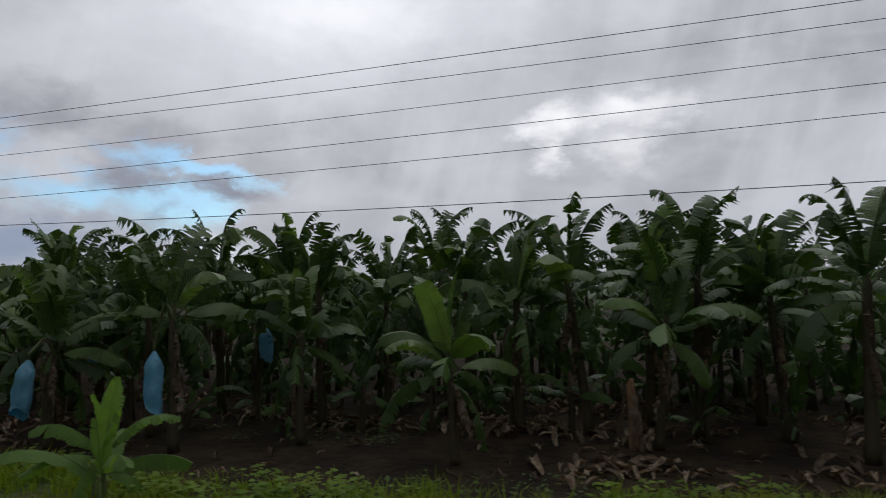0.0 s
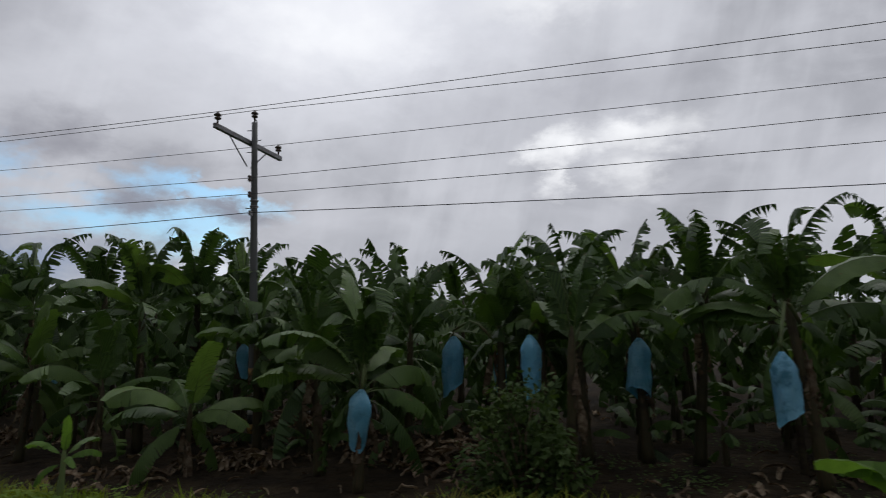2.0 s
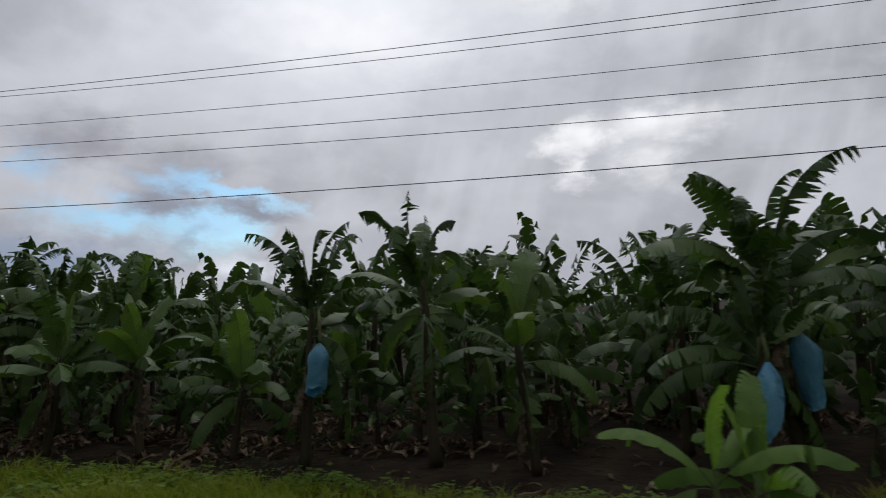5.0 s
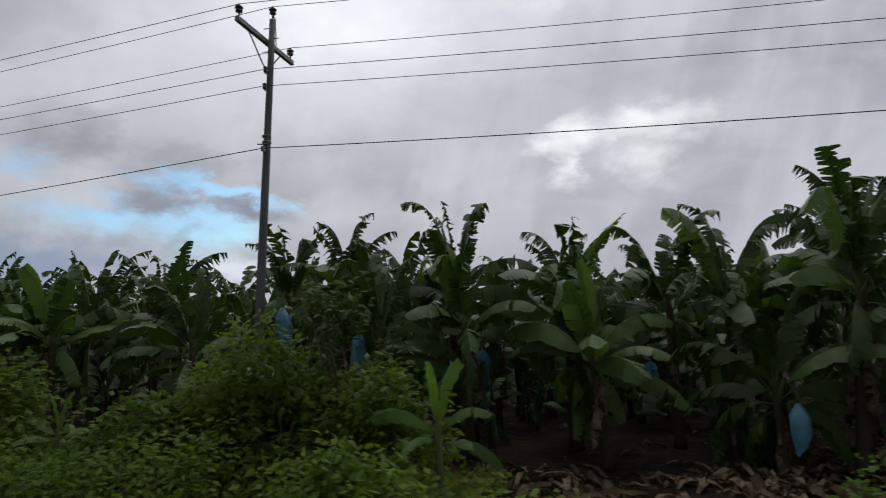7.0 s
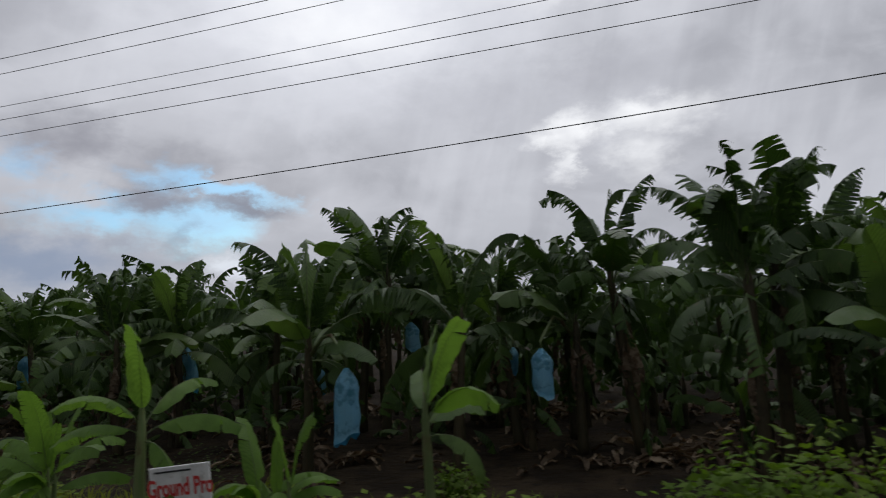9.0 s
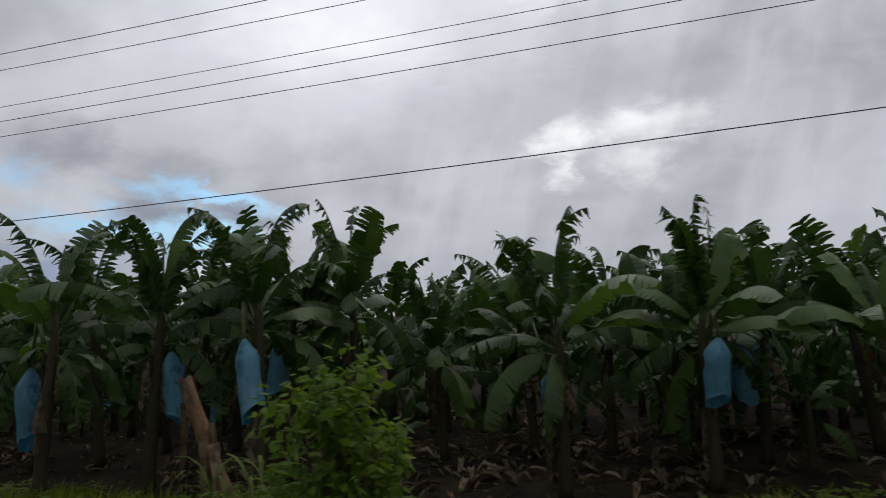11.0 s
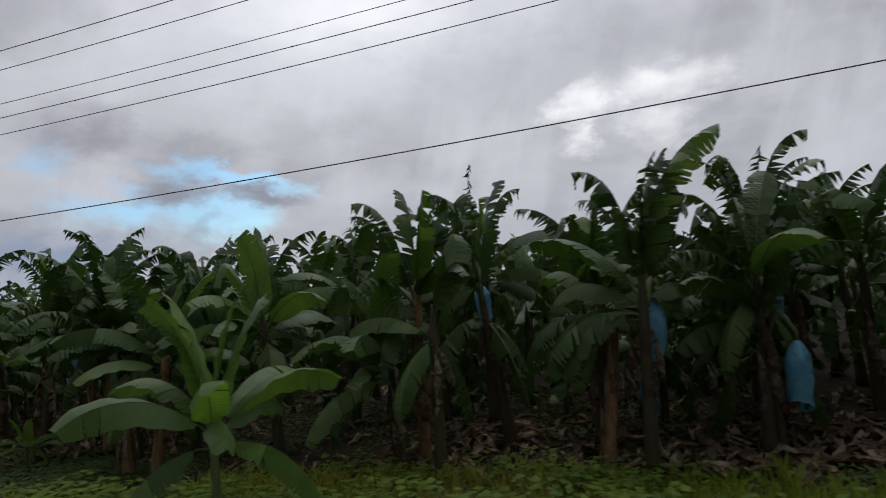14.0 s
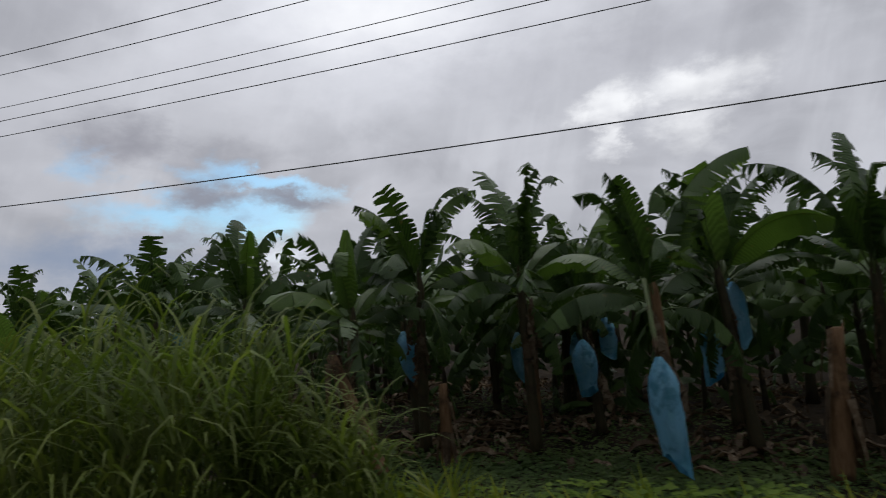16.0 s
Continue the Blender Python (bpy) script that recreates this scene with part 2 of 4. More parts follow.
M_TALL = surface("tall_grass_blade", mottled((0.115, 0.165, 0.032), (0.19, 0.225, 0.06), 0.8, vary=0.6), 0.6, 0.2, 0, None, 0.3)
M_SHRUB = surface("shrub_leaf", mottled((0.10, 0.168, 0.022), (0.17, 0.238, 0.038), 0.8, vary=0.7), 0.6, 0.2, 0, None, 0.3)
M_CASSAVA = surface("broad_shrub_leaf", mottled((0.066, 0.125, 0.026), (0.112, 0.188, 0.042), 0.9, vary=0.6), 0.55, 0.25, 0, None, 0.3)
M_TWIG = surface("twig_bark", mottled((0.10, 0.075, 0.05), (0.16, 0.12, 0.085), 8.0), 0.85, 0.2)
M_POLE = surface("weathered_pole", long_grain((0.15, 0.155, 0.155), (0.21, 0.21, 0.205), (6, 6, 0.5), 2.0), 0.75, 0.3, 0, bumpy(20, 0.3, 0.01))
M_STEEL = surface("galvanised_steel", mottled((0.18, 0.18, 0.185), (0.26, 0.26, 0.26), 9.0, (0.12, 0.08, 0.06), 14.0), 0.5, 0.5, 0.5)
M_CERAMIC = surface("brown_porcelain", mottled((0.05, 0.03, 0.025), (0.08, 0.05, 0.04), 5.0), 0.25, 0.6)
M_WIRE = surface("wire_conductor", mottled((0.08, 0.08, 0.083), (0.12, 0.12, 0.12), 3.0), 0.6, 0.4)
M_WHITE = surface("white_band_paint", mottled((0.55, 0.54, 0.50), (0.68, 0.67, 0.63), 6.0, (0.30, 0.28, 0.24), 11.0), 0.7)
M_BLACK = surface("black_band_paint", mottled((0.018, 0.018, 0.018), (0.03, 0.03, 0.03), 6.0), 0.7)
M_YELLOW = surface("faded_yellow_paint", mottled((0.42, 0.24, 0.06), (0.30, 0.20, 0.10), 7.0, (0.12, 0.09, 0.06), 10.0), 0.75)
M_BOARD = surface("sign_board_white", mottled((0.62, 0.62, 0.62), (0.72, 0.72, 0.71), 5.0, (0.5, 0.49, 0.47), 12.0), 0.6)
M_RED = surface("sign_red_paint", mottled((0.50, 0.03, 0.03), (0.58, 0.05, 0.045), 9.0), 0.6)
M_BAMBOO = surface("bamboo_prop", long_grain((0.24, 0.20, 0.12), (0.33, 0.29, 0.18), (9, 9, 1.0)), 0.6)

# ------------------------------------------------------------------ mesh helpers
def mesh_of(name, verts, faces, mats, slots=None, smooth_faces=True):
    me = bpy.data.meshes.new(name)
    me.from_pydata([tuple(map(float, v)) for v in verts], [], faces)
    for m in mats:
        me.materials.append(m)
    if slots is not None:
        me.polygons.foreach_set("material_index", np.array(slots, dtype=np.int32))
    if smooth_faces:
        me.polygons.foreach_set("use_smooth", np.ones(len(me.polygons), dtype=bool))
    me.update()
    return me


def child(name, me, parent, m=None, label=""):
    ob = new(name, me)
    ob.parent = parent
    if m is not None:
        ob.matrix_basis = m
    return tagged(ob, label)


def tube(points, radii, sides=6, caps=True):
    """A tube along points, with a radius at each."""
    pts = [Vector(p) for p in points]
    verts, faces = [], []
    up = Vector((0.13, 0.21, 1)).normalized()
    for i, p in enumerate(pts):
        d = (pts[min(i + 1, len(pts) - 1)] - pts[max(i - 1, 0)]).normalized()
        a = d.cross(up)
        a = a.normalized() if a.length > 0.05 else d.cross(Vector((1, 0, 0))).normalized()
        b = d.cross(a)
        for k in range(sides):
            w = 2 * math.pi * k / sides
            verts.append(p + radii[i] * (math.cos(w) * a + math.sin(w) * b))
    for i in range(len(pts) - 1):
        for k in range(sides):
            q = (k + 1) % sides
            faces.append((i * sides + k, i * sides + q, (i + 1) * sides + q, (i + 1) * sides + k))
    if caps:
        faces.append(tuple(reversed(range(sides))))
        faces.append(tuple(range((len(pts) - 1) * sides, len(pts) * sides)))
    return verts, faces


def lathe(profile, sides=12):
    """A turned shape about z from (radius, height) pairs."""
    return tube([(0, 0, h) for _, h in profile], [max(r, 0.002) for r, _ in profile], sides)


def joined(pieces):
    verts, faces = [], []
    for v, f in pieces:
        n = len(verts)
        verts += list(v)
        faces += [tuple(i + n for i in q) for q in f]
    return verts, faces


def slab(x0, x1, y0, y1, z0, z1, bevel=0.01):
    bm = bmesh.new()
    bmesh.ops.create_cube(bm, size=1)
    bmesh.ops.transform(bm, matrix=Matrix.LocRotScale(((x0 + x1) / 2, (y0 + y1) / 2, (z0 + z1) / 2), None, (x1 - x0, y1 - y0, z1 - z0)), verts=bm.verts)
    if bevel:
        bmesh.ops.bevel(bm, geom=bm.edges[:], offset=bevel, segments=1, affect="EDGES")
    verts = [v.co.copy() for v in bm.verts]
    faces = [tuple(v.index for v in f.verts) for f in bm.faces]
    bm.free()
    return verts, faces


# ------------------------------------------------------------------ ground, verge and road
def bank_height(x, y):
    """Level of the land: flat field, a low grassy bank up to the road."""
    rise = 0.85 * (1 - min(1, max(0, (y - 3.2) / 5.6))) ** 1.15 if y > 3.2 else 0.85
    bumps = 0.05 * noise.noise((x * 0.35, y * 0.35, 0)) + 0.03 * noise.noise((x * 1.3, y * 1.3, 5))
    fade = min(1, max(0, (y - 3.0) / 2)) * min(1, max(0, (260 - abs(x)) / 60)) * min(1, max(0, (60 - y) / 10))
    return rise + bumps * fade


def sheet(name, xs, ys, height, mat, label, category):
    verts = [(x, y, height(x, y)) for y in ys for x in xs]
    n = len(xs)
    faces = [(j * n + i, j * n + i + 1, (j + 1) * n + i + 1, (j + 1) * n + i) for j in range(len(ys) - 1) for i in range(n - 1)]
    return tagged(new(name, mesh_of(name, verts, faces, [mat])), label, category, kind="structure")


def stretch(lo, hi, step):
    return list(np.arange(lo, hi + step / 2, step))


XS = [-3000, -1200, -500, -260] + stretch(-200, 100, 0.8) + [160, 260, 500, 1200, 3000]
def grass_edge(x):
    """How far the verge grass reaches towards the field."""
    thin = 2.3 if -37.2 < x < -29.5 else 1.0 if 26 < x < 34 else 0.6 if 3 < x < 12 else 1.7 if -66 < x < -50 else 0.3 if -106 < x < -99.5 else 2.7 if x < -107 else 1.05 if x < -72 else -0.8 if -13 < x < 2 else 0
    return 8.3 - thin + 0.5 * noise.noise((x * 0.16, 3.1, 0)) + 0.3 * noise.noise((x * 0.6, 9.1, 0))


land = sheet("ground", XS, stretch(2.9, 24, 0.5) + [27, 31, 36, 42, 50, 60, 90, 150, 300, 800, 3000], bank_height, M_SOIL,
      "dark damp plantation soil with a low roadside bank", "ground")
land.data.materials.append(M_TURF)
for face in land.data.polygons:
    if face.center.y < grass_edge(face.center.x) - 0.5 and abs(face.center.x) < 260:
        face.material_index = 1
sheet("ground_across_road", [-3000, -600, -200, 0, 200, 600, 3000], [-3000, -800, -200, -60, -20, -8, -5.2], lambda x, y: 0.8, M_TURF,
      "flat grassy land across the road", "ground")
sheet("pavement", [-3000, -200, -100, 0, 100, 3000], [-5.2, -4.4], lambda x, y: 0.85, M_SHOULDER, "gravel shoulder across the road", "road shoulder")
sheet("road", [-3000] + stretch(-200, 100, 10) + [3000], [-4.4, -3, -1.2, 0.6, 2.0], lambda x, y: 0.87 - 0.012 * abs(y + 1.2), M_ROAD,
      "grey two-lane asphalt country road", "road")
sheet("shoulder", XS, [2.0, 2.4, 2.9], lambda x, y: 0.83 if y < 2.8 else bank_height(x, y), M_SHOULDER, "gravel road shoulder", "road shoulder")


def make_centre_line():
    verts, faces = [], []
    for i in range(60):
        x = 80 - i * 5.0
        for dx, dy in ((0, -0.06), (2.2, -0.06), (2.2, 0.06), (0, 0.06)):
            verts.append((x + dx, -1.2 + dy, 0.876))
        faces.append(tuple(range(len(verts) - 4, len(verts))))
    tagged(new("road_marking", mesh_of("road_marking", verts, faces, [M_PAINT])), "worn white dashed centre line", "road marking", kind="structure")


make_centre_line()


# ------------------------------------------------------------------ banana leaves
def leaf_arrays(seed, length, width, rise, bend, tatter, fold, petiole=0.16, stations=20, curl=1.35, lean=0.0, bluntness=0.0, waist=0.0, across=2, snap=0.0, snap_at=0.55):
    """A banana leaf from the origin along +x: petiole and midrib in an arch, torn blade halves. Gives verts, faces and slots (0 blade, 1 rib).
    snap: degrees by which the outer part has buckled and hangs."""
    rng = random.Random(seed)
    pts, side = [], []
    p = Vector((0, 0, 0))
    sway = rng.uniform(-0.3, 0.3)
    for i in range(stations + 1):
        s = i / stations
        e = radians(rise - bend * s ** curl - snap * min(1.0, max(0.0, (s - snap_at) * 7)))
        yaw = sway * s
        tang = Vector((math.cos(e) * math.cos(yaw), math.cos(e) * math.sin(yaw), math.sin(e)))
        pts.append(p.copy())
        side.append(tang)
        p = p + tang * length / stations
    verts, faces, slots = [], [], []
    spine = list(range(0, stations, 2)) + [stations]
    rv, rf = tube([pts[i] for i in spine], [0.019 * (1 - 0.86 * (i / stations) ** 0.7) * (length / 2.2) ** 0.5 for i in spine], 3, caps=False)
    verts += rv
    faces += rf
    slots += [1] * len(rf)
    first = max(1, int(round(petiole * stations)))

    def half_width(i):
        s = (i - first) / (stations - first)
        w = min(1.0, (s + 0.03) * 5.5) ** 0.6
        end = max(0.0, (s - 0.5) / 0.5)
        w *= (1 - end ** 2.4 * (1 - bluntness)) ** 0.7 if end < 1 else max(0.03, bluntness) ** 0.7
        if waist and 0.45 < s < 0.8:
            w *= 1 - waist * math.sin((s - 0.45) / 0.35 * math.pi) ** 0.5
        return width / 2 * w

    for hand in (1, -1):
        i = first
        rng.random()
        while i < stations:
            run = 1
            while i + run < stations and rng.random() > tatter * (0.4 + 0.8 * (i + run) / stations):
                run += 1
            j = i + run
            hang = fold + rng.uniform(-1, 1) * (5 + 26 * tatter) + (rng.random() < tatter * 0.3) * -30
            bowed = rng.uniform(8, 26) + 26 * tatter
            shift = rng.uniform(-0.06, 0.06) * tatter
            short = 1.0 - (rng.random() < 0.22 * tatter) * rng.uniform(0.25, 0.7)
            base = len(verts)
            grid = []
            for k in range(i, j + 1):
                tang = side[k]
                lat = Vector((0, 0, 1)).cross(tang)
                lat = (lat.normalized() if lat.length > 0.05 else Vector((0, 1, 0))) * hand
                lat = (Matrix.Rotation(lean * k / stations, 3, tang) @ lat)
                nor = tang.cross(lat) * hand
                w = half_width(k) * short
                where = (k - i) / run
                jag = rng.uniform(-0.2, 0.1) * min(1.0, tatter * 1.3)
                pos = pts[k].copy()
                slip = (0.5 - where) * length / stations * 0.8 * min(1.0, tatter * 1.4) if tatter > 0.05 else 0.0
                line = [pos]
                for c in range(1, across + 1):
                    a = radians(hang - bowed * (c / across) ** 1.2)
                    step = w / across * (1 + jag * (c == across))
                    pos = pos + (lat * math.cos(a) + nor * math.sin(a)) * step + tang * (step * 0.3 + shift / across + slip / across)
                    line.append(pos + nor * (0.018 * math.sin(k * 1.7 + c * 1.3 + seed) * c / across))
                grid.append(line)
            torn = tatter > 0.15
            n = across if torn else across + 1
            for line in grid:
                verts += line[:n]
            for k in range(j - i):
                for c in range(n - 1):
                    q = (base + k * n + c, base + k * n + c + 1, base + (k + 1) * n + c + 1, base + (k + 1) * n + c)
                    faces.append(q if hand > 0 else tuple(reversed(q)))
                    slots.append(0)
                if torn:
                    # the margin is split along the veins into small flaps
                    e0, e1 = grid[k][across], grid[k + 1][across]
                    i0, i1 = grid[k][across - 1], grid[k + 1][across - 1]
                    cut = rng.uniform(0.0, 0.12 + 0.22 * tatter)
                    droop = Vector((0, 0, rng.uniform(-0.05, 0.01) * tatter))
                    least = 0.95 - 0.3 * tatter
                    f0 = i0.lerp(e0, rng.uniform(least, 1.04)).lerp(e1, cut) + droop
                    f1 = i1.lerp(e1, rng.uniform(least, 1.04)).lerp(e0, cut) + droop
                    m = len(verts)
                    verts += [f0, f1]
                    q = (base + k * n + n - 1, m, m + 1, base + (k + 1) * n + n - 1)
                    faces.append(q if hand > 0 else tuple(reversed(q)))
                    slots.append(0)
            i = j
    return verts, faces, slots


# the ways a leaf can stand: new and upright, arching, buckled, hanging, feathered by wind
LEAF_KINDS = {
    "spear": dict(rise=86, bend=12, tatter=0.04, fold=30, width=0.36, length=1.7, bluntness=0.2, petiole=0.2),
    "upright": dict(rise=80, bend=40, tatter=0.36, fold=4, width=0.56, length=1.95, bluntness=0.5, curl=2.4),
    "flag": dict(rise=80, bend=112, tatter=0.5, fold=-26, width=0.5, length=2.2, curl=4.2, bluntness=0.75),
    "feather": dict(rise=78, bend=74, tatter=1.0, fold=-42, width=0.62, length=2.2, curl=2.4, bluntness=0.3),
    "snapped": dict(rise=76, bend=22, tatter=0.45, fold=-14, width=0.58, length=2.15, curl=1.5, snap=125, snap_at=0.66, bluntness=0.6),
    "arch": dict(rise=58, bend=92, tatter=0.34, fold=-20, width=0.64, length=2.05, curl=1.45, bluntness=0.3),
    "arch_torn": dict(rise=58, bend=104, tatter=0.75, fold=-36, width=0.62, length=2.1, curl=1.5, bluntness=0.3),
    "spread": dict(rise=36, bend=92, tatter=0.34, fold=-30, width=0.62, length=1.9, curl=1.25, bluntness=0.35),
    "droop": dict(rise=16, bend=108, tatter=0.42, fold=-38, width=0.58, length=1.75, curl=0.95, bluntness=0.35),
    "hang": dict(rise=-8, bend=80, tatter=0.6, fold=-44, width=0.5, length=1.5, curl=0.6, bluntness=0.35),
}
LEAVES = {}
for kind_no, (kind_name, how) in enumerate(LEAF_KINDS.items()):
    LEAVES[kind_name] = []
    for k in range(6):
        rng = random.Random(kind_no * 31 + k)
        h = dict(how)
        h["rise"] += rng.uniform(-7, 7)
        h["bend"] *= rng.uniform(0.82, 1.18)
        h["tatter"] = max(0.0, h["tatter"] * rng.uniform(0.6, 1.3))
        h["width"] *= rng.uniform(0.9, 1.12)
        h["length"] *= rng.uniform(0.93, 1.07)
        h["lean"] = rng.uniform(-0.9, 0.9)
        h["waist"] = rng.choice((0.0, 0.0, 0.7)) if kind_name in ("flag", "snapped", "arch_torn") else 0.0
        if kind_name in ("feather", "arch_torn"):
            h["stations"] = 26
        v, f, s = leaf_arrays(kind_no * 100 + k, **h)
        whole = leaf_arrays(kind_no * 100 + k, **{**h, "tatter": h["tatter"] * 0.4})
        h["stations"], h["across"] = (18, 1) if kind_name in ("feather", "arch_torn") else (10, 2)
        rough = leaf_arrays(kind_no * 100 + k, **h)
        LEAVES[kind_name].append((mesh_of("leaf", v, f, [M_LEAF, M_RIB], s), mesh_of("leaf", *whole[:2], [M_YOUNG, M_RIB], whole[2]), *rough, mesh_of("leaf", *whole[:2], [M_MID, M_RIB], whole[2])))


def dry_leaf_mesh(seed):
    rng = random.Random(seed)
    v, f, s = leaf_arrays(900 + seed, 1.15, 0.34, -38, 46, 0.6, -48, stations=8, curl=0.5, across=2)
    v = [Vector(q) + Vector(noise.noise_vector(Vector(q) * 6 + Vector((seed, 0, 0)))) * 0.05 for q in v]
    return mesh_of("dry_leaf", v, f, [M_DRY, M_DRY], s), v, f, s


DRY = [dry_leaf_mesh(k) for k in range(5)]


def stem_arrays(seed, height, r0, r1, tilt=(0.0, 0.0), sides=10):
    """A pseudostem with overlapping sheath ridges, from the ground to the crown."""
    rng = random.Random(seed)
    n = 9
    pts = [(tilt[0] * (i / n) ** 1.3, tilt[1] * (i / n) ** 1.3, -0.06 + (height + 0.06) * i / n) for i in range(n + 1)]
    rad = [(r0 + (r1 - r0) * (i / n)) * (1 + 0.10 * (rng.random() - 0.5)) * (1.18 if i == 0 else 1) for i in range(n + 1)]
    tip = 0.16 * height ** 0.5
    for up, slim in ((0.45, 0.8), (1.0, 0.52), (1.6, 0.16)):
        pts.append((tilt[0], tilt[1], height + tip * up))
        rad.append(r1 * slim)
    v, f = tube(pts, rad, sides)
    v = [Vector(q) + Vector((0, 0, 0)) + 0.1 * r0 * Vector(noise.noise_vector(Vector((q[0] * 12, q[1] * 12, q[2] * 2.5 + seed)))) for q in v]
    return v, f


STEMS = {}


def stem_mesh(seed, height, mat):
    h = round(height / 0.25) * 0.25
    key = (seed % 4, h, mat.name)
    if key not in STEMS:
        rng = random.Random(seed % 4)
        r0 = 0.055 + 0.022 * min(h, 2.8)
        v, f = stem_arrays(seed % 4, h, r0, r0 * 0.62, (rng.uniform(-0.05, 0.05) * h, rng.uniform(-0.05, 0.05) * h))
        STEMS[key] = (mesh_of("pseudostem", v, f, [mat]), v, f)
    return STEMS[key], height / h


def cover_mesh(seed):
    """A plastic sleeve tied at the top, wrinkled, with an open ragged foot: 1 m long, hanging from the origin."""
    rng = random.Random(seed)
    sides, rings = 14, 11
    verts, faces = [], []
    for inner in (0, 1):
        for i in range(rings + 1):
            s = i / rings
            r = (0.03 + 0.165 * min(1, s * 4.2) ** 0.8 + 0.015 * s) * (1 - (0.0, 0.3, 0.12, 0.0, 0.42, 0.15)[seed % 6] * max(0, s - 0.5) / 0.5) - 0.006 * inner
            if s < 0.06:
                r = 0.035 - 0.004 * inner
            for k in range(sides):
                w = 2 * math.pi * k / sides
                wr = 1 + 0.22 * noise.noise((math.cos(w) * 1.6, math.sin(w) * 1.6, s * 3.6 + seed * 3)) + 0.09 * math.sin(w * 5 + seed + 4.5 * s) * s
                hang = -s * (1 + 0.13 * math.cos(w + seed * 1.9) * s ** 3 + 0.07 * noise.noise((math.cos(w) * 2, math.sin(w) * 2, seed)) * s)
                verts.append((r * wr * math.cos(w) + 0.05 * s * math.sin(seed * 2.1), r * wr * math.sin(w) * 0.72, hang))
    n = (rings + 1) * sides
    for inner in (0, 1):
        for i in range(rings):
            for k in range(sides):
                q = (k + 1) % sides
                face = (inner * n + i * sides + k, inner * n + i * sides + q, inner * n + (i + 1) * sides + q, inner * n + (i + 1) * sides + k)
                faces.append(face if inner else tuple(reversed(face)))
    for k in range(sides):
        q = (k + 1) % sides
        faces.append((rings * sides + k, rings * sides + q, n + rings * sides + q, n + rings * sides + k))
    return mesh_of("bunch_cover", verts, faces, [M_COVER])


COVERS = [cover_mesh(k) for k in range(6)]

# leaf sets: (kind, how many)
HABITS = {
    "T": (("upright", 1), ("flag", 2), ("feather", 3), ("snapped", 1), ("arch", 2), ("arch_torn", 2), ("spread", 3), ("droop", 3), ("hang", 2)),
    "M": (("spear", 1), ("upright", 2), ("snapped", 1), ("arch", 3), ("arch_torn", 1), ("spread", 3), ("droop", 2), ("hang", 1)),
    "Y": (("spear", 1), ("upright", 1), ("arch", 2), ("spread", 2), ("droop", 1)),
    "S": (("spear", 2), ("upright", 2), ("arch", 5), ("spread", 3), ("droop", 2)),
    "B": (("spear", 1), ("upright", 3), ("arch", 5), ("spread", 2), ("droop", 2)),
}
LABELS = {
    "T": "tall mature banana plant with wind-torn leaves",
    "M": "half-grown banana plant with arching green leaves",
    "Y": "young banana plant with bright upright leaves",
    "S": "low clump of bright green banana suckers",
    "B": "large leafy banana sucker on the bank",
}
SIZE = {"T": (0.88, 1.14), "M": (0.78, 1.0), "Y": (0.62, 0.8), "S": (0.42, 0.62), "B": (0.70, 0.86)}


def row_y(x, r):
    """The line of planting row r, which draws slowly nearer to the road."""
    return 9.3 + 0.0152 * (x + 45) + 2.6 * (r - 1)


def leaf_plan(rng, kind, crown, crown_size=0.5, grown=1.0):
    """Leaf choices for one plant: kind, which, turn, lean, size and attachment height."""
    turn = rng.uniform(0, 360)
    plan = []
    lo, hi = SIZE[kind]
    if kind == "S":
        lo, hi = 0.85 * crown_size, 1.15 * crown_size
    if kind == "Y":
        lo, hi = 0.38 * crown_size, 0.5 * crown_size
    for name, count in HABITS[kind]:
        for _ in range(count):
            turn += 137.5 + rng.uniform(-28, 28)
            plan.append((name, rng.randrange(6), turn, rng.uniform(-7, 7), grown * rng.uniform(lo, hi)))
    rng.shuffle(plan)
    drop = {"spear": 0.05, "upright": 0.02, "flag": 0.0, "feather": 0.0, "snapped": 0.0, "arch": -0.06, "arch_torn": -0.08, "spread": -0.14, "droop": -0.22, "hang": -0.3}
    return [(n, w, t, l, s, crown + drop[n] * (1 if kind != "S" else 0.3)) for n, w, t, l, s in plan]


def hides_a_bunch(me, m):
    """Whether a leaf would hang between a bagged bunch and the road, where the pickers keep it clear."""
    at = m.translation
    near = [s for rows in SLEEVES for s in rows if abs(s[0] - at.x) < 3.4 and at.y - 2.2 < s[1] and at.y > s[1] - 3.2]
    if not near:
        return False
    pts = [m @ v.co for v in list(me.vertices)[::5]]
    for sx, sy, top, length in near:
        for slant in (-0.05, 0.3, 0.7):
            hit = sum(1 for p in pts if p.y < sy + 0.12 and abs(p.x - sx - (sy - p.y) * slant) < 0.2 and top - length - 0.05 < p.z - 0.06 * (sy - p.y) < top - 0.04)
            if hit > 2:
                return True
    return False


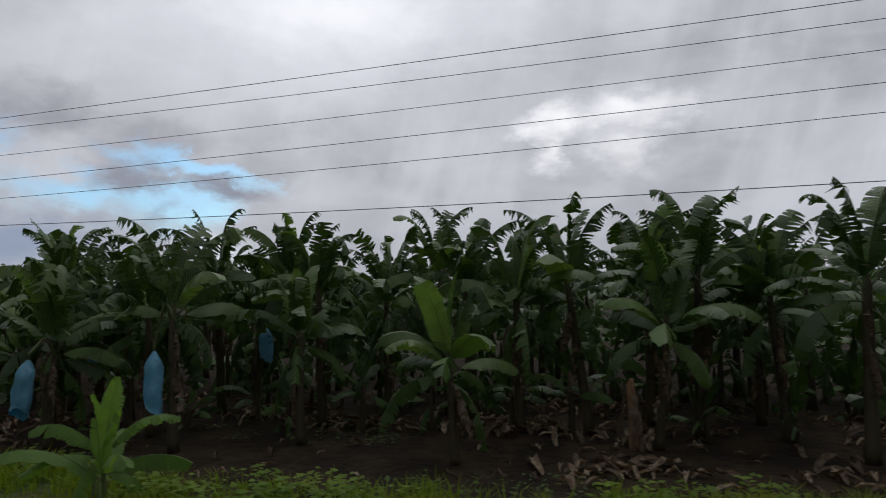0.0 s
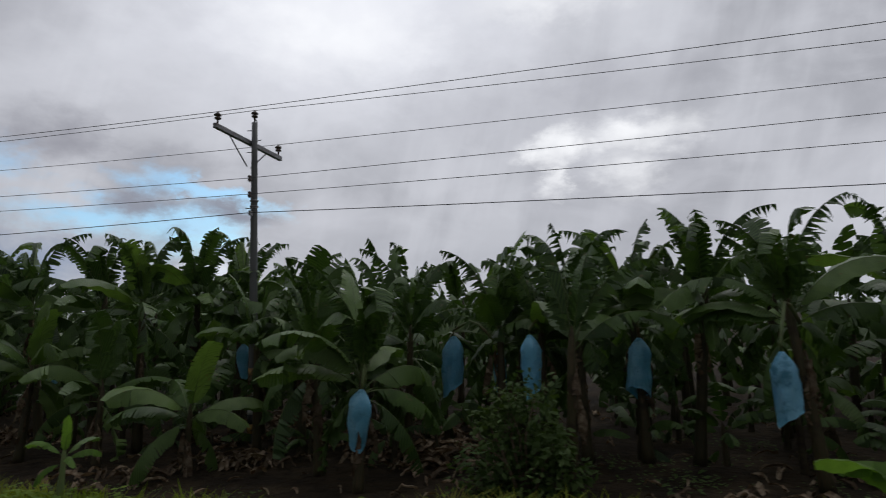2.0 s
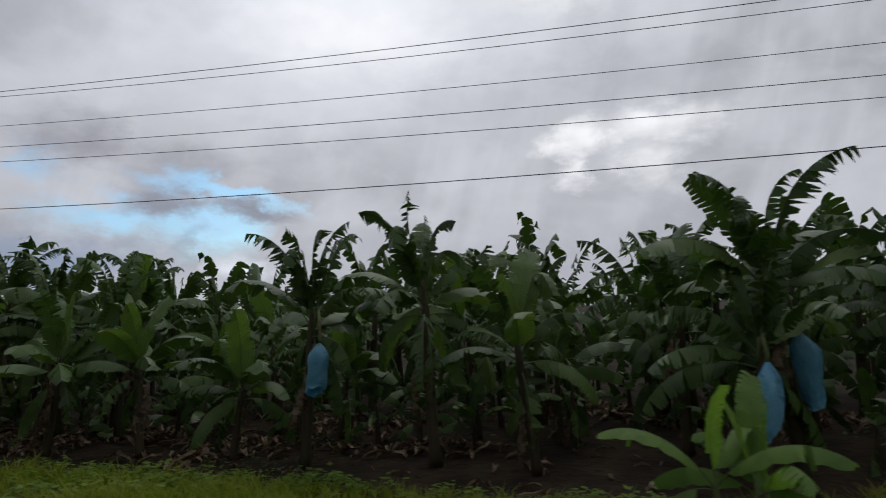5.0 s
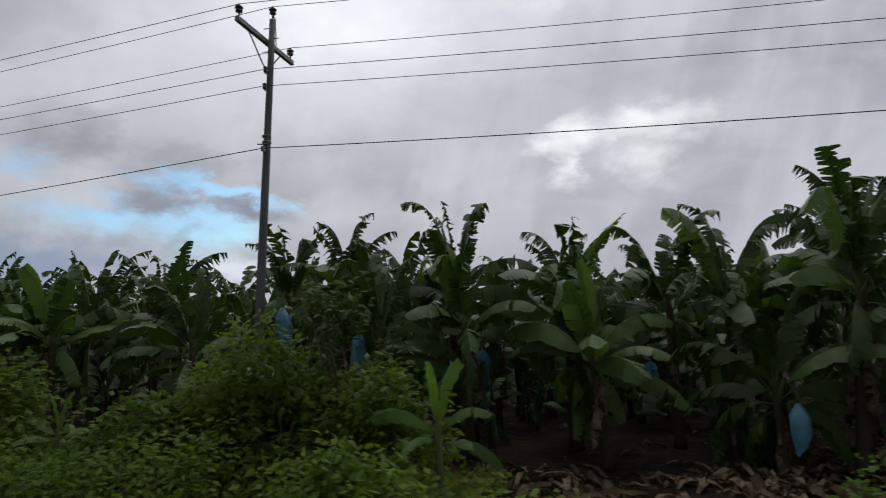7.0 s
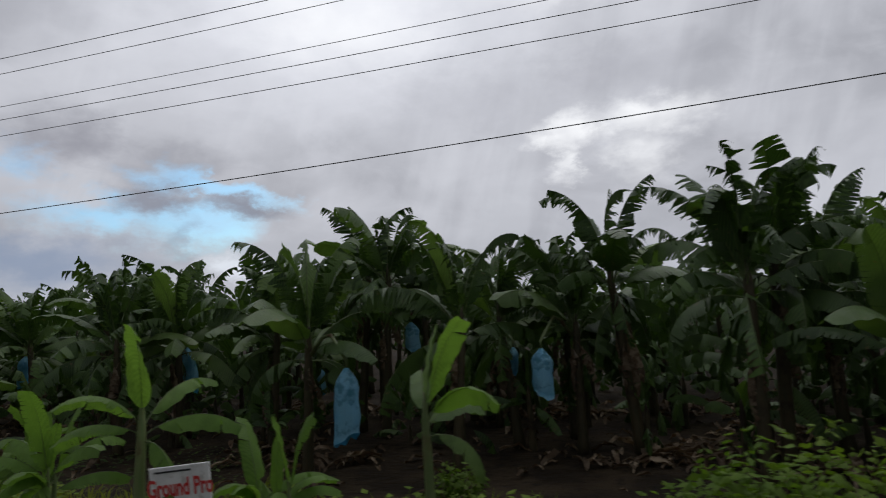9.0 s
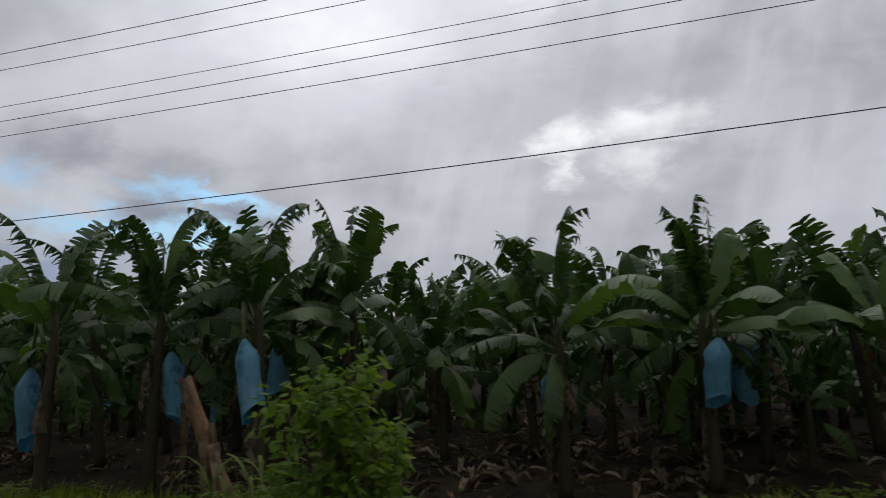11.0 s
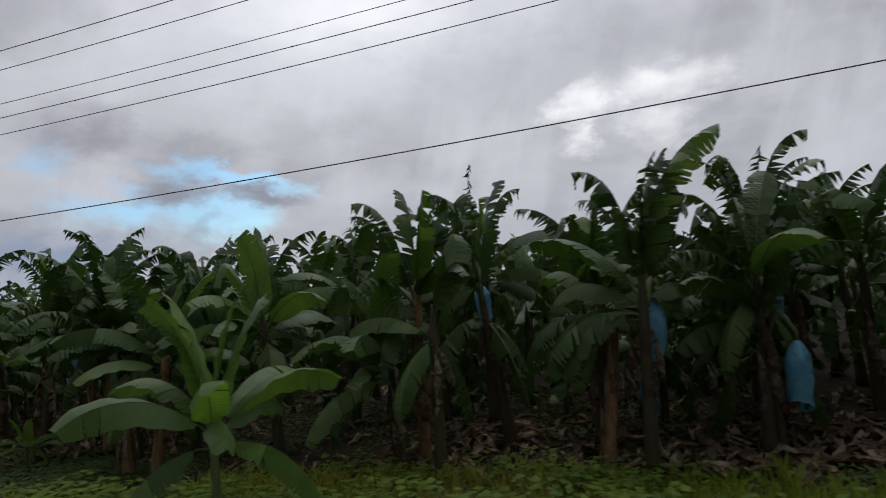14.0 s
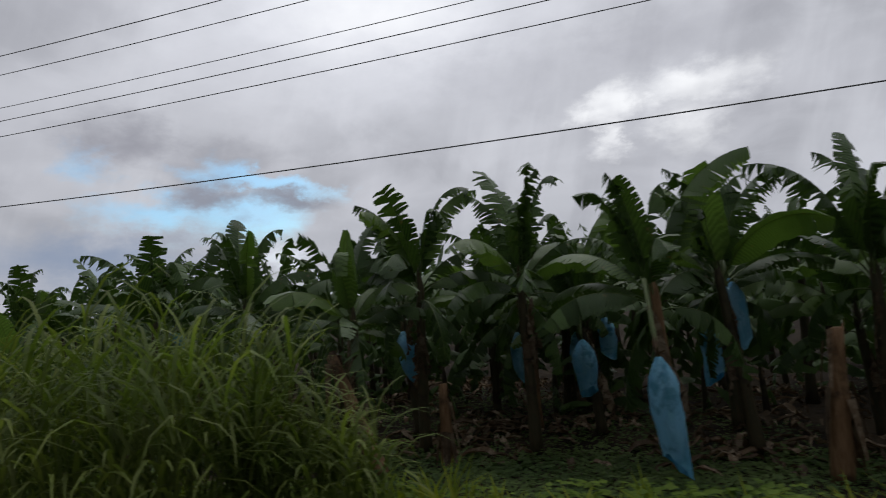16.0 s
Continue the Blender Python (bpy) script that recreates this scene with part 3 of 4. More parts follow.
def banana_plant(x, y, crown, kind, seed, cover=None, label=""):
    """One plant as a thing; cover: (dx, dy, top height, length) of a bagged bunch."""
    rng = random.Random(seed * 7919 + 13)
    z = bank_height(x, y)
    plant = new("banana_plant" if kind != "S" else "banana_sucker_clump")
    plant.matrix_basis = pose(x, y, z) if kind in "YSB" else pose(x, y, z, rng.uniform(-4, 4), rng.uniform(-5, 5), 0)
    young = kind in "YSB"
    if kind == "S":
        heads = [(rng.uniform(-0.8, 0.8) * crown, rng.uniform(-0.5, 0.5) * crown, rng.uniform(0.6, 1.0)) for _ in range(3)]
        heads[0] = (0, 0, 1.0)
    else:
        heads = [(0, 0, 1.0)]
    plan = leaf_plan(rng, kind, 1.0, crown, 1.0 if kind in "YSB" else 0.98 if y < row_y(x, 1.7) else 0.95)
    for h, (hx, hy, hs) in enumerate(heads):
        height = max(0.3, crown * hs)
        (me, _, _), zs = stem_mesh(seed + h, height, M_STEMY if young else M_PEEL if x < -85 and seed % 5 == 0 else M_STEM)
        sm = Matrix.Translation((hx, hy, 0)) @ Matrix.Diagonal((0.55 if kind == "S" else 0.75 if kind in "YB" else 1, 0.55 if kind == "S" else 0.75 if kind in "YB" else 1, zs, 1))
        child("pseudostem", me, plant, sm)
        top = Vector(me.vertices[len(me.vertices) - 1].co)
        mine = plan[h::len(heads)]
        for name, which, turn, tilt, size, at in mine:
            odds = rng.random()
            shade = 0
            if young:
                shade = 1 if kind == "S" or odds < (0.7 if kind == "Y" else 0.12) else 5
            elif name == "spear":
                shade = 1 if odds < 0.2 else 5
            elif kind == "M":
                shade = 5 if odds < 0.45 else 0
            else:
                # paler green more often on arching leaves: their sky-lit tops are put into colour
                shade = 5 if odds < (0.3 if name in ("arch", "spread") else 0.1) else 0
            # the bagged bunch hangs clear of the low leaves
            if cover and name in ("droop", "hang", "spread", "arch_torn") and math.sin(radians(turn)) < -0.35:
                turn = -turn
            m = Matrix.Translation((hx + top.x * 0.8, hy + top.y * 0.8, height + (at - 1.0) * min(1.0, crown / 1.6))) @ pose(0, 0, 0, 0, 0, turn) @ pose(0, 0, 0, tilt, -tilt * 0.6, 0) @ Matrix.Diagonal((size, size * (0.74 if kind in "SY" else 0.82 if kind == "B" else 1.0), size, 1))
            me, k = LEAVES[name][which][shade], 0
            while kind != "S" and k < 3 and hides_a_bunch(me, plant.matrix_basis @ m):
                k += 1
                m = Matrix.Translation(m.translation) @ pose(0, 0, 0, 0, 0, (180, -90, 0)[k - 1]) @ Matrix.Translation(-m.translation) @ m
            if k < 3:
                child("leaf", me, plant, m)
    if kind in "TM":
        for _ in range(rng.choice((3, 4, 4, 5, 6))):
            m = Matrix.Translation((0, 0, crown * rng.uniform(0.62, 0.95))) @ pose(0, 0, 0, 0, rng.uniform(0, 30), rng.uniform(0, 360)) @ Matrix.Scale(rng.uniform(0.6, 1.1), 4)
            child("dry_leaf", rng.choice(DRY)[0], plant, m, "withered brown hanging leaf")
    if cover:
        dx, dy, top, length = cover
        top -= z
        mid = Vector((dx * 0.55, dy * 0.55, max(top, crown) + 0.28))
        v, f = tube([(0, 0, crown - 0.1), mid * 0.6 + Vector((0, 0, crown + 0.12)) * 0.4, mid, (dx, dy, top + 0.12), (dx, dy, top - 0.02)], [0.035, 0.033, 0.03, 0.028, 0.026], 6)
        child("peduncle", mesh_of("peduncle", v, f, [M_STEMY]), plant)
        m = Matrix.Translation((dx, dy, top)) @ pose(0, 0, 0, rng.uniform(-4, 4), rng.uniform(-5, 5), rng.uniform(0, 360)) @ Matrix.Diagonal((rng.uniform(1.0, 1.2) * min(1, 0.3 + 0.75 * length), rng.uniform(1.0, 1.2) * min(1, 0.3 + 0.75 * length), length, 1))
        child("bunch_cover", COVERS[rng.randrange(6)], plant, m, "blue plastic sleeve over a banana bunch")
    text = label or LABELS[kind] + (" and a blue-bagged bunch" if cover else "")
    return tagged(plant, text, "banana plant", "plantation banana plants")


# front rows: x, y, crown height, by kind; the sleeves: x, y, top, length
FRONT = (
    ("T", (
        (38.2, 10.6, 2.81), (37.4, 11.9, 2.54), (36.2, 15.7, 3.09), (35.9, 12.1, 3.02), (35.1, 13.1, 2.92),
        (33.8, 12.1, 2.97), (32.4, 12.1, 2.64), (31.2, 13.1, 2.93), (30.4, 14, 3.35), (27.9, 12, 2.88),
        (26.7, 13, 3.3), (25.9, 9.6, 2.62), (24.6, 13, 3.3), (22.8, 11.9, 2.8), (22, 10.3, 2.21),
        (21.4, 11.2, 3.17), (20.1, 12.8, 3.12), (17.7, 10.5, 2.72), (16.1, 11.8, 3.05), (15.2, 11.8, 2.68),
        (14.1, 11.8, 2.65), (13.3, 11.8, 2.34),
    )),
    ("T", (
        (12.5, 11.8, 2.35), (10.5, 11.7, 2.32), (9.3, 10.1, 2.12), (8.1, 11.7, 2.6), (7.5, 12.7, 2.32),
        (5.3, 13.4, 3.45), (4.6, 12.7, 3.3), (4.2, 11.3, 3.17), (2.6, 11.6, 3.26), (1.1, 11.6, 3.3),
        (-1, 11.6, 3.17), (-1.8, 12.3, 3.12), (-3.9, 11.5, 3.08), (-5, 12.7, 3.02), (-6.1, 11.2, 2.87),
        (-7.8, 11.5, 2.71), (-8.7, 9.9, 2.7), (-13.5, 9.8, 2.93), (-14.9, 11.4, 2.38), (-27.5, 11.2, 2.51),
        (-28.4, 12.2, 2.78), (-29.3, 11.1, 2.91),
    )),
    ("T", (
        (-30.4, 9.5, 2.39), (-31.4, 11.1, 3.26), (-32.1, 9.5, 2.77), (-33.4, 10.8, 2.45), (-34.4, 11.1, 2.47),
        (-36.3, 11, 2.46), (-38.6, 10.7, 3.02), (-41.5, 12, 3.12), (-46, 10.8, 2.72), (-47.5, 10.6, 2.55),
        (-49.2, 10.8, 2.32), (-50.1, 10.8, 2.42), (-51, 10.8, 2.79), (-52.1, 9.9, 3.17), (-52.6, 9, 2.86),
        (-54.2, 10.7, 3.02), (-55.2, 10.7, 2.2), (-56.4, 11, 2.42), (-59.4, 11.7, 3.3), (-59.7, 8.8, 2.18),
        (-60.2, 12.2, 3.35), (-61.6, 10.7, 2.2),
    )),
    ("T", (
        (-63.8, 10.6, 2.2), (-64.7, 9.8, 2.24), (-73.5, 11.2, 2.2), (-74.9, 11.2, 2.2), (-77.9, 9.7, 2.93),
        (-79.9, 9.7, 2.89), (-80.5, 7.5, 2.61), (-81.2, 9.7, 2.64), (-82.3, 7.2, 2.62), (-83.7, 9.7, 3.1),
        (-85.3, 9.6, 2.31), (-86.9, 9.6, 2.8), (-88.5, 8.1, 2.02), (-89.6, 11.6, 2.62), (-89.8, 8.6, 1.8),
        (-91.9, 11.3, 2.92), (-93.6, 9.8, 2.72), (-95.1, 9.5, 2.62), (-96.5, 9, 2.67), (-98.9, 11.3, 2.92),
        (-99.5, 9.3, 2.33), (-101.1, 8.2, 2.28),
    )),
    ("T", (
        (-101.8, 9.7, 2.2), (-103.2, 9.5, 2.4), (-104.5, 8.9, 2.52), (-106.9, 11.3, 2.62), (-108.1, 10.2, 2.22),
        (-109.4, 9.4, 2.2), (-110.7, 8.9, 2.32), (-111.6, 9.4, 2.62), (-113.4, 9.4, 2.46), (-114.9, 8.6, 2.77),
        (-116.3, 9.3, 2.5), (-118, 9.3, 2.59), (-119.1, 8.2, 2.42), (-121.3, 9.3, 2.83), (-123.3, 9.3, 2.88),
        (-126.9, 9.2, 2.72), (-129.8, 9.2, 2.53), (-112.5, 10.9, 2.5), (-110.1, 10.9, 2.55),
    )),
    ("M", (
        (37.3, 13.2, 2.16), (35, 11, 2.12), (31.5, 9.7, 1.68), (28.2, 10.4, 2.06), (7, 11.7, 2.2),
        (4.3, 10.1, 1.48), (2.4, 10, 1.89), (-4.8, 9.9, 2.18), (-17.4, 9.7, 1.96), (-32.7, 12.1, 2.12),
        (-35.7, 9.4, 1.72), (-36.2, 10.7, 1.7), (-38.1, 10, 2.26), (-47.2, 9.3, 2.36), (-51, 8.5, 1.92),
        (-61.5, 10.6, 2.27), (-67.1, 11.6, 2.77), (-87.2, 8.7, 1.29), (-92.1, 8.8, 1.72), (-97.2, 9.3, 2.01),
        (-103.9, 7.9, 2.07), (-104.7, 8.4, 1.55),
    )),
    ("M", (
        (-106.8, 8.4, 2.27), (-108.8, 7.8, 1.82), (-110.2, 8.8, 2.07), (-123.9, 8.1, 2.31),
    )),
    ("Y", (
        (-37.4, 5.7, 0.95), (-43, 5.9, 0.8), (-56.4, 5.3, 1.2), (-59.1, 4.5, 1.2), (1.62, 7.0, 0.98),
        (6.8, 7.0, 0.75),
    )),
    ("S", (
        (27.8, 6.0, 0.6), (20.8, 6.7, 0.42), (17.3, 6.7, 0.7), (0.7, 7.3, 0.4),
        (0.3, 6, 0.36), (-8.3, 7.1, 0.54), (-15.2, 6.3, 0.6), (-49.7, 5.4, 0.36), (-48.5, 5.4, 0.36),
        (-57.9, 5.2, 0.45), (-60.8, 5, 0.5), (-64.3, 7.6, 0.5), (-84.3, 6.1, 0.66), (-112.7, 8.5, 0.32),
    )),
    ("B", (
        (-105.4, 5.2, 0.95), (-114.4, 7.0, 1.3),
    )),
)
SLEEVES = (
    (
        (23.0, 8.9, 1.82, 1.05), (25.6, 9.4, 1.96, 1.11), (17.2, 9.9, 2.29, 1.0), (11.6, 12.0, 2.5, 1.15),
        (15.2, 11.6, 2.34, 1.04), (12.3, 12.8, 2.07, 0.81), (10.4, 9.2, 1.68, 0.9), (25.7, 13.2, 2.15, 0.87),
        (13.1, 10.7, 2.42, 1.03), (-8.7, 10.3, 1.94, 1.04), (-6.9, 11.3, 2.42, 1.0),
        (-13.2, 10.0, 2.2, 1.03), (-3.2, 12.6, 2.21, 0.96), (-2.4, 12.0, 2.5, 0.96), (0.3, 10.2, 2.35, 0.98),
        (-0.2, 13.0, 1.48, 0.6), (-5.5, 12.8, 2.4, 0.85), (5.7, 13.0, 2.29, 0.77), (-14.1, 9.0, 1.86, 1.05),
    ),
    (
        (-38.4, 12.3, 1.76, 0.89), (-34.6, 13.2, 1.37, 0.62), (-32.9, 9.3, 1.1, 0.66), (-43.0, 12.0, 2.95, 1.05),
        (-41.1, 11.5, 2.31, 0.75), (-58.9, 8.5, 1.97, 1.15), (-55.7, 9.8, 1.94, 0.75), (-56.7, 12.5, 1.79, 0.6),
        (-70.4, 12.5, 1.99, 0.8), (-61.4, 12.5, 1.46, 0.67), (-58.8, 12.0, 2.46, 0.62), (-82.8, 7.4, 2.33, 1.24),
        (-80.4, 7.8, 2.44, 1.13), (-78.5, 7.4, 2.59, 1.12), (-78.9, 8.6, 2.49, 0.82), (-90.0, 9.1, 2.0, 1.03),
        (-74.5, 11.0, 1.51, 0.6), (-88.5, 7.6, 2.17, 1.1), (-101.0, 10.5, 1.2, 0.8), (-101.0, 8.7, 2.34, 0.92),
    ),
    (
        (-99.0, 9.3, 1.57, 0.95), (-105.3, 11.5, 1.7, 0.5), (-92.8, 10.5, 2.81, 0.85), (-98.7, 12.0, 2.11, 0.6),
        (-115.1, 9.2, 2.9, 1.15), (-114.3, 11.0, 2.2, 0.76), (-120.2, 11.5, 2.01, 0.74), (-103.8, 11.0, 2.74, 0.7),
        (-119.1, 7.1, 1.85, 1.28), (-117.9, 9.8, 2.64, 1.02), (-131.0, 11.5, 2.6, 0.85), (-121.0, 12.5, 1.68, 0.6),
    ),
)

PLANTED = []
ORANGE = (-87.8, 8.35, 2.75)


def plant_front_rows():
    spots = []
    for kind, rows in FRONT:
        for x, y, crown in rows:
            spots.append([x, y, crown, kind, None])
    for rows in SLEEVES:
        for x, y, top, length in rows:
            best = None
            for s in spots:
                d = math.hypot(s[0] - x, s[1] - y)
                if s[3] in "TM" and s[4] is None and d < 1.15 and top - 0.5 < s[2] < top + 0.75 and (best is None or d < best[0]):
                    best = (d, s)
            if best:
                s = best[1]
            else:
                turn = (x * 7.7) % 6.28
                s = [x + 0.42 * math.cos(turn), y + 0.3 + 0.2 * math.sin(turn), top + 0.12, "T", None]
                spots.append(s)
            s[4] = (x - s[0], y - s[1], top, length)
            s[2] = max(s[2], top - 0.05)
    for n, (x, y, crown, kind, cover) in enumerate(spots):
        PLANTED.append((x, y))
        made = banana_plant(x, y, crown, kind, n, cover)
        if kind in "TM" and math.hypot(x - ORANGE[0], y - ORANGE[1]) < 1.0 and not any(q.name.startswith("marker_rag") for q in bpy.data.objects):
            m = Matrix.Translation((ORANGE[0] - x, ORANGE[1] - y, ORANGE[2])) @ Matrix.Diagonal((0.6, 0.6, 0.45, 1))
            rag = COVERS[2].copy()
            rag.materials[0] = M_COVERRED
            child("marker_rag", rag, made, m, "torn orange plastic marker rag")


plant_front_rows()


def plant_back_rows():
    """Second and third rows, and front plants beyond the ends, where none stands yet."""
    rng = random.Random(77)
    n = 500
    for r, step in ((1.0, 2.2), (1.9, 1.75)):
        x = 62.0 if r < 2 else 56.0
        while x > -168:
            px, py = x + rng.uniform(-0.5, 0.5), row_y(x, r) + rng.uniform(-0.5, 0.5)
            near = 1.6 if r < 1.5 else 1.15
            if all(math.hypot(px - a, py - b) > near for a, b in PLANTED):
                kind = "T" if rng.random() < (0.72 if r < 1.5 else 0.58) else "M"
                crown = rng.uniform(2.0, 2.7) + (0.2 if x > -20 else 0.05 if x > -65 else -0.15) if kind == "T" else rng.uniform(1.0, 2.0)
                cover = None
                if kind == "T" and rng.random() < (0.2 if r > 1.5 else 0.3 if x > 39 or -30 < x < -16 or -77 < x < -66 or x < -126 else 0):
                    cover = (rng.uniform(-0.5, 0.5), -0.35, crown + rng.uniform(-0.45, -0.1), rng.uniform(0.8, 1.05))
                PLANTED.append((px, py))
                banana_plant(px, py, crown, kind, n, cover)
                n += 1
            x -= step


plant_back_rows()


def far_grove(name, rows, x_lo, x_hi, step, light, seed, low=False):
    """Deep rows as one mass of real stems and leaves."""
    rng = random.Random(seed)
    vs, fs, ss, count = [], [], [], 0

    def put(v, f, s, m):
        nonlocal count
        a = np.array([tuple(q) for q in v])
        mm = np.array(m)
        vs.append(a @ mm[:3, :3].T + mm[:3, 3])
        fs.extend(tuple(i + count for i in q) for q in f)
        ss.extend(s)
        count += len(a)

    for r in rows:
        x = x_hi
        while x > x_lo:
            px, py = x + rng.uniform(-0.8, 0.8), row_y(x, r) + rng.uniform(-0.6, 0.6)
            crown = rng.uniform(1.9, 2.75) + (-0.15 if x < -65 else 0.2 if x > -20 else 0) if rng.random() < 0.6 else rng.uniform(0.9, 1.7)
            if low:
                crown = rng.uniform(0.25, 1.0)
            (_, v, f), zs = stem_mesh(rng.randrange(4), crown, M_STEM)
            put(v, f, [2] * len(f), Matrix.Translation((px, py, 0)) @ Matrix.Diagonal((1, 1, zs, 1)))
            plan = leaf_plan(rng, "M" if low else "T", crown, 0.5, 0.62 if low else 1.0)
            for name_, which, turn, tilt, size, at in plan[: 7 if low else 9 if light else 12]:
                _, _, v, f, s, _ = LEAVES[name_][which]
                put(v, [q for q, c in zip(f, s) if c == 0], [0] * s.count(0), Matrix.Translation((px, py, at)) @ pose(0, 0, 0, 0, 0, turn) @ pose(0, 0, 0, tilt, 0, 0) @ Matrix.Scale(size, 4))
            x -= step * rng.uniform(0.8, 1.25)
    v = np.concatenate(vs)
    ob = new(name, mesh_of(name, v, fs, [M_LEAF, M_RIB, M_STEM], ss))
    return tagged(ob, "low shaded banana suckers between the stems" if low else "deep rows of mature banana plants with torn leaves", "banana plants", kind="stuff")


far_grove("sucker_undergrowth", (1.6, 2.3, 3.1), -70, 52, 1.5, True, 9, low=True)
far_grove("sucker_undergrowth", (2.5, 3.2), -170, -70, 1.7, True, 10, low=True)
far_grove("banana_grove", (2.75, 3.4, 4.2), -178, 54, 1.5, False, 5)
far_grove("banana_grove", (5.1, 6.1), -190, 46, 2.0, True, 6)
far_grove("banana_grove", (7.4, 9.2, 12), -230, 50, 2.8, True, 7)


# ------------------------------------------------------------------ utility poles and lines
def insulator_mesh():
    return mesh_of("insulator", *lathe([(0.02, -0.12), (0.02, 0.0), (0.075, 0.01), (0.08, 0.04), (0.045, 0.06), (0.05, 0.08), (0.09, 0.095), (0.085, 0.125), (0.04, 0.15), (0.03, 0.19), (0.0, 0.2)], 12), [M_CERAMIC])


INSULATOR = insulator_mesh()
SPOOL = mesh_of("spool", *lathe([(0.02, -0.07), (0.045, -0.06), (0.045, -0.025), (0.03, 0.0), (0.045, 0.025), (0.045, 0.06), (0.02, 0.07)], 10), [M_CERAMIC])


def utility_pole(x, y, leanx, wires, banded, shaft_label, skew=0.0):
    """wires: heights of the near, top and far conductor, of the two rack wires and of the telephone cable."""
    pole = new("utility_pole")
    z = bank_height(x, y)
    pole.matrix_basis = pose(x, y, z)
    near, peak, far, *racks, tel = (h - z for h in wires)
    top = peak - 0.17
    shear = lambda h: leanx * h / 9
    n = 8
    v, f = tube([(shear(-0.3 + (top + 0.15) * i / n), 0, -0.3 + (top + 0.15) * i / n) for i in range(n + 1)], [0.118 - 0.05 * i / n for i in range(n + 1)], 12)
    child("shaft", mesh_of("shaft", v, f, [M_POLE]), pole)
    arm = (near + far) / 2 - 0.36
    ax, slope = shear(arm) - 0.13, (far - near) / 2.08
    v, f = slab(-0.05, 0.05, -1.13, 1.13, -0.06, 0.06, 0.008)
    child("crossarm", mesh_of("crossarm", [(q[0] + ax + skew * q[1], q[1], q[2] + arm + slope * q[1]) for q in v], f, [M_STEEL], smooth_faces=False), pole)
    for hand in (-1, 1):
        v, f = tube([(ax - 0.04 + skew * hand * 0.62, hand * 0.62, arm - 0.05 + slope * hand * 0.62), (ax - 0.02, hand * 0.08, arm - 0.62)], [0.018, 0.018], 5)
        child("brace", mesh_of("brace", v, f, [M_STEEL]), pole)
        child("insulator", INSULATOR, pole, Matrix.Translation((ax + skew * hand * 1.04, hand * 1.04, arm + 0.17 + slope * hand * 1.04)))
    child("insulator", INSULATOR, pole, Matrix.Translation((shear(top), 0, top - 0.02)))
    v, f = tube([(shear(top) + 0.02, 0.09, top - 0.75), (shear(top) + 0.01, 0.09, top - 0.1), (shear(top), 0.02, top - 0.04)], [0.012] * 3, 5)
    child("top_pin_bracket", mesh_of("bracket", v, f, [M_STEEL]), pole)
    for h in racks:
        child("spool_insulator", SPOOL, pole, Matrix.Translation((shear(h), -0.2, h)))
        v, f = slab(shear(h) - 0.02, shear(h) + 0.02, -0.22, -0.1, h - 0.09, h - 0.075, 0.004)
        child("rack_bracket", mesh_of("rack_bracket", v, f, [M_STEEL], smooth_faces=False), pole)
    v, f = slab(shear(tel) - 0.03, shear(tel) + 0.03, -0.2, -0.09, tel - 0.07, tel + 0.05, 0.006)
    child("cable_clamp", mesh_of("cable_clamp", v, f, [M_STEEL], smooth_faces=False), pole)
    for up in (0.16, 0.3):
        v, f = lathe([(0.104, tel + up), (0.104, tel + up + 0.04)], 12)
        child("strap", mesh_of("strap", [(q[0] + shear(tel), q[1], q[2]) for q in v], f, [M_STEEL]), pole)
    v, f = tube([(shear(tel) - 0.17, -0.1, tel + 0.13), (shear(tel), -0.13, tel + 0.1), (shear(tel) + 0.17, -0.1, tel + 0.13)], [0.016] * 3, 5)
    child("cable_bracket", mesh_of("cable_bracket", v, f, [M_STEEL]), pole)
    for i in range(3):
        h = top - 0.35 - 0.28 * i
        v, f = tube([(shear(h), 0, h), (shear(h) + (0.2 if i % 2 else -0.2), -0.03, h)], [0.011, 0.011], 5)
        child("step_bolt", mesh_of("step_bolt", v, f, [M_STEEL]), pole)
    if banded:
        for i, mat in enumerate((M_YELLOW, M_BLACK, M_WHITE, M_BLACK, M_WHITE, M_BLACK, M_YELLOW)):
            h = 0.25 + 0.215 * i
            r = 0.124 - 0.05 * h / top
            v, f = lathe([(r, h), (r - 0.001, h + 0.21)], 14)
            child("painted_band", mesh_of("painted_band", [(q[0] + shear(q[2]), q[1], q[2]) for q in v], f, [mat]), pole)
    tagged(pole, shaft_label, "utility pole", "roadside utility poles")
    at = lambda dx, dy, h: Vector((x + shear(h) + dx, y + dy, z + h))
    return [at(-0.13 - skew * 1.04, -1.04, near), at(0, 0, peak), at(-0.13 + skew * 1.04, 1.04, far), at(0, -0.22, racks[0]), at(0, -0.22, racks[1]), at(0, -0.17, tel)]


POLE_TEXT = "grey utility pole with crossarm and insulators"
ENDS = [
    utility_pole(58.4, 13.4, 0.33, (8.82, 9.03, 8.70, 7.51, 7.03, 5.10), False, POLE_TEXT),
    utility_pole(6.43, 12.42, -0.05, (7.76, 8.12, 7.53, 6.33, 5.93, 5.48), True, POLE_TEXT + ", banded paint foot", 0.176),
    utility_pole(-43.11, 10.7, 0.56, (9.45, 9.90, 9.39, 8.31, 7.92, 6.50), False, POLE_TEXT),
    utility_pole(-91.78, 9.54, 0.49, (8.91, 9.20, 8.80, 7.77, 7.43, 5.46), False, POLE_TEXT),
    utility_pole(-134.4, 7.32, 0.35, (7.96, 8.19, 8.01, 7.10, 6.79, 5.44), False, POLE_TEXT),
]
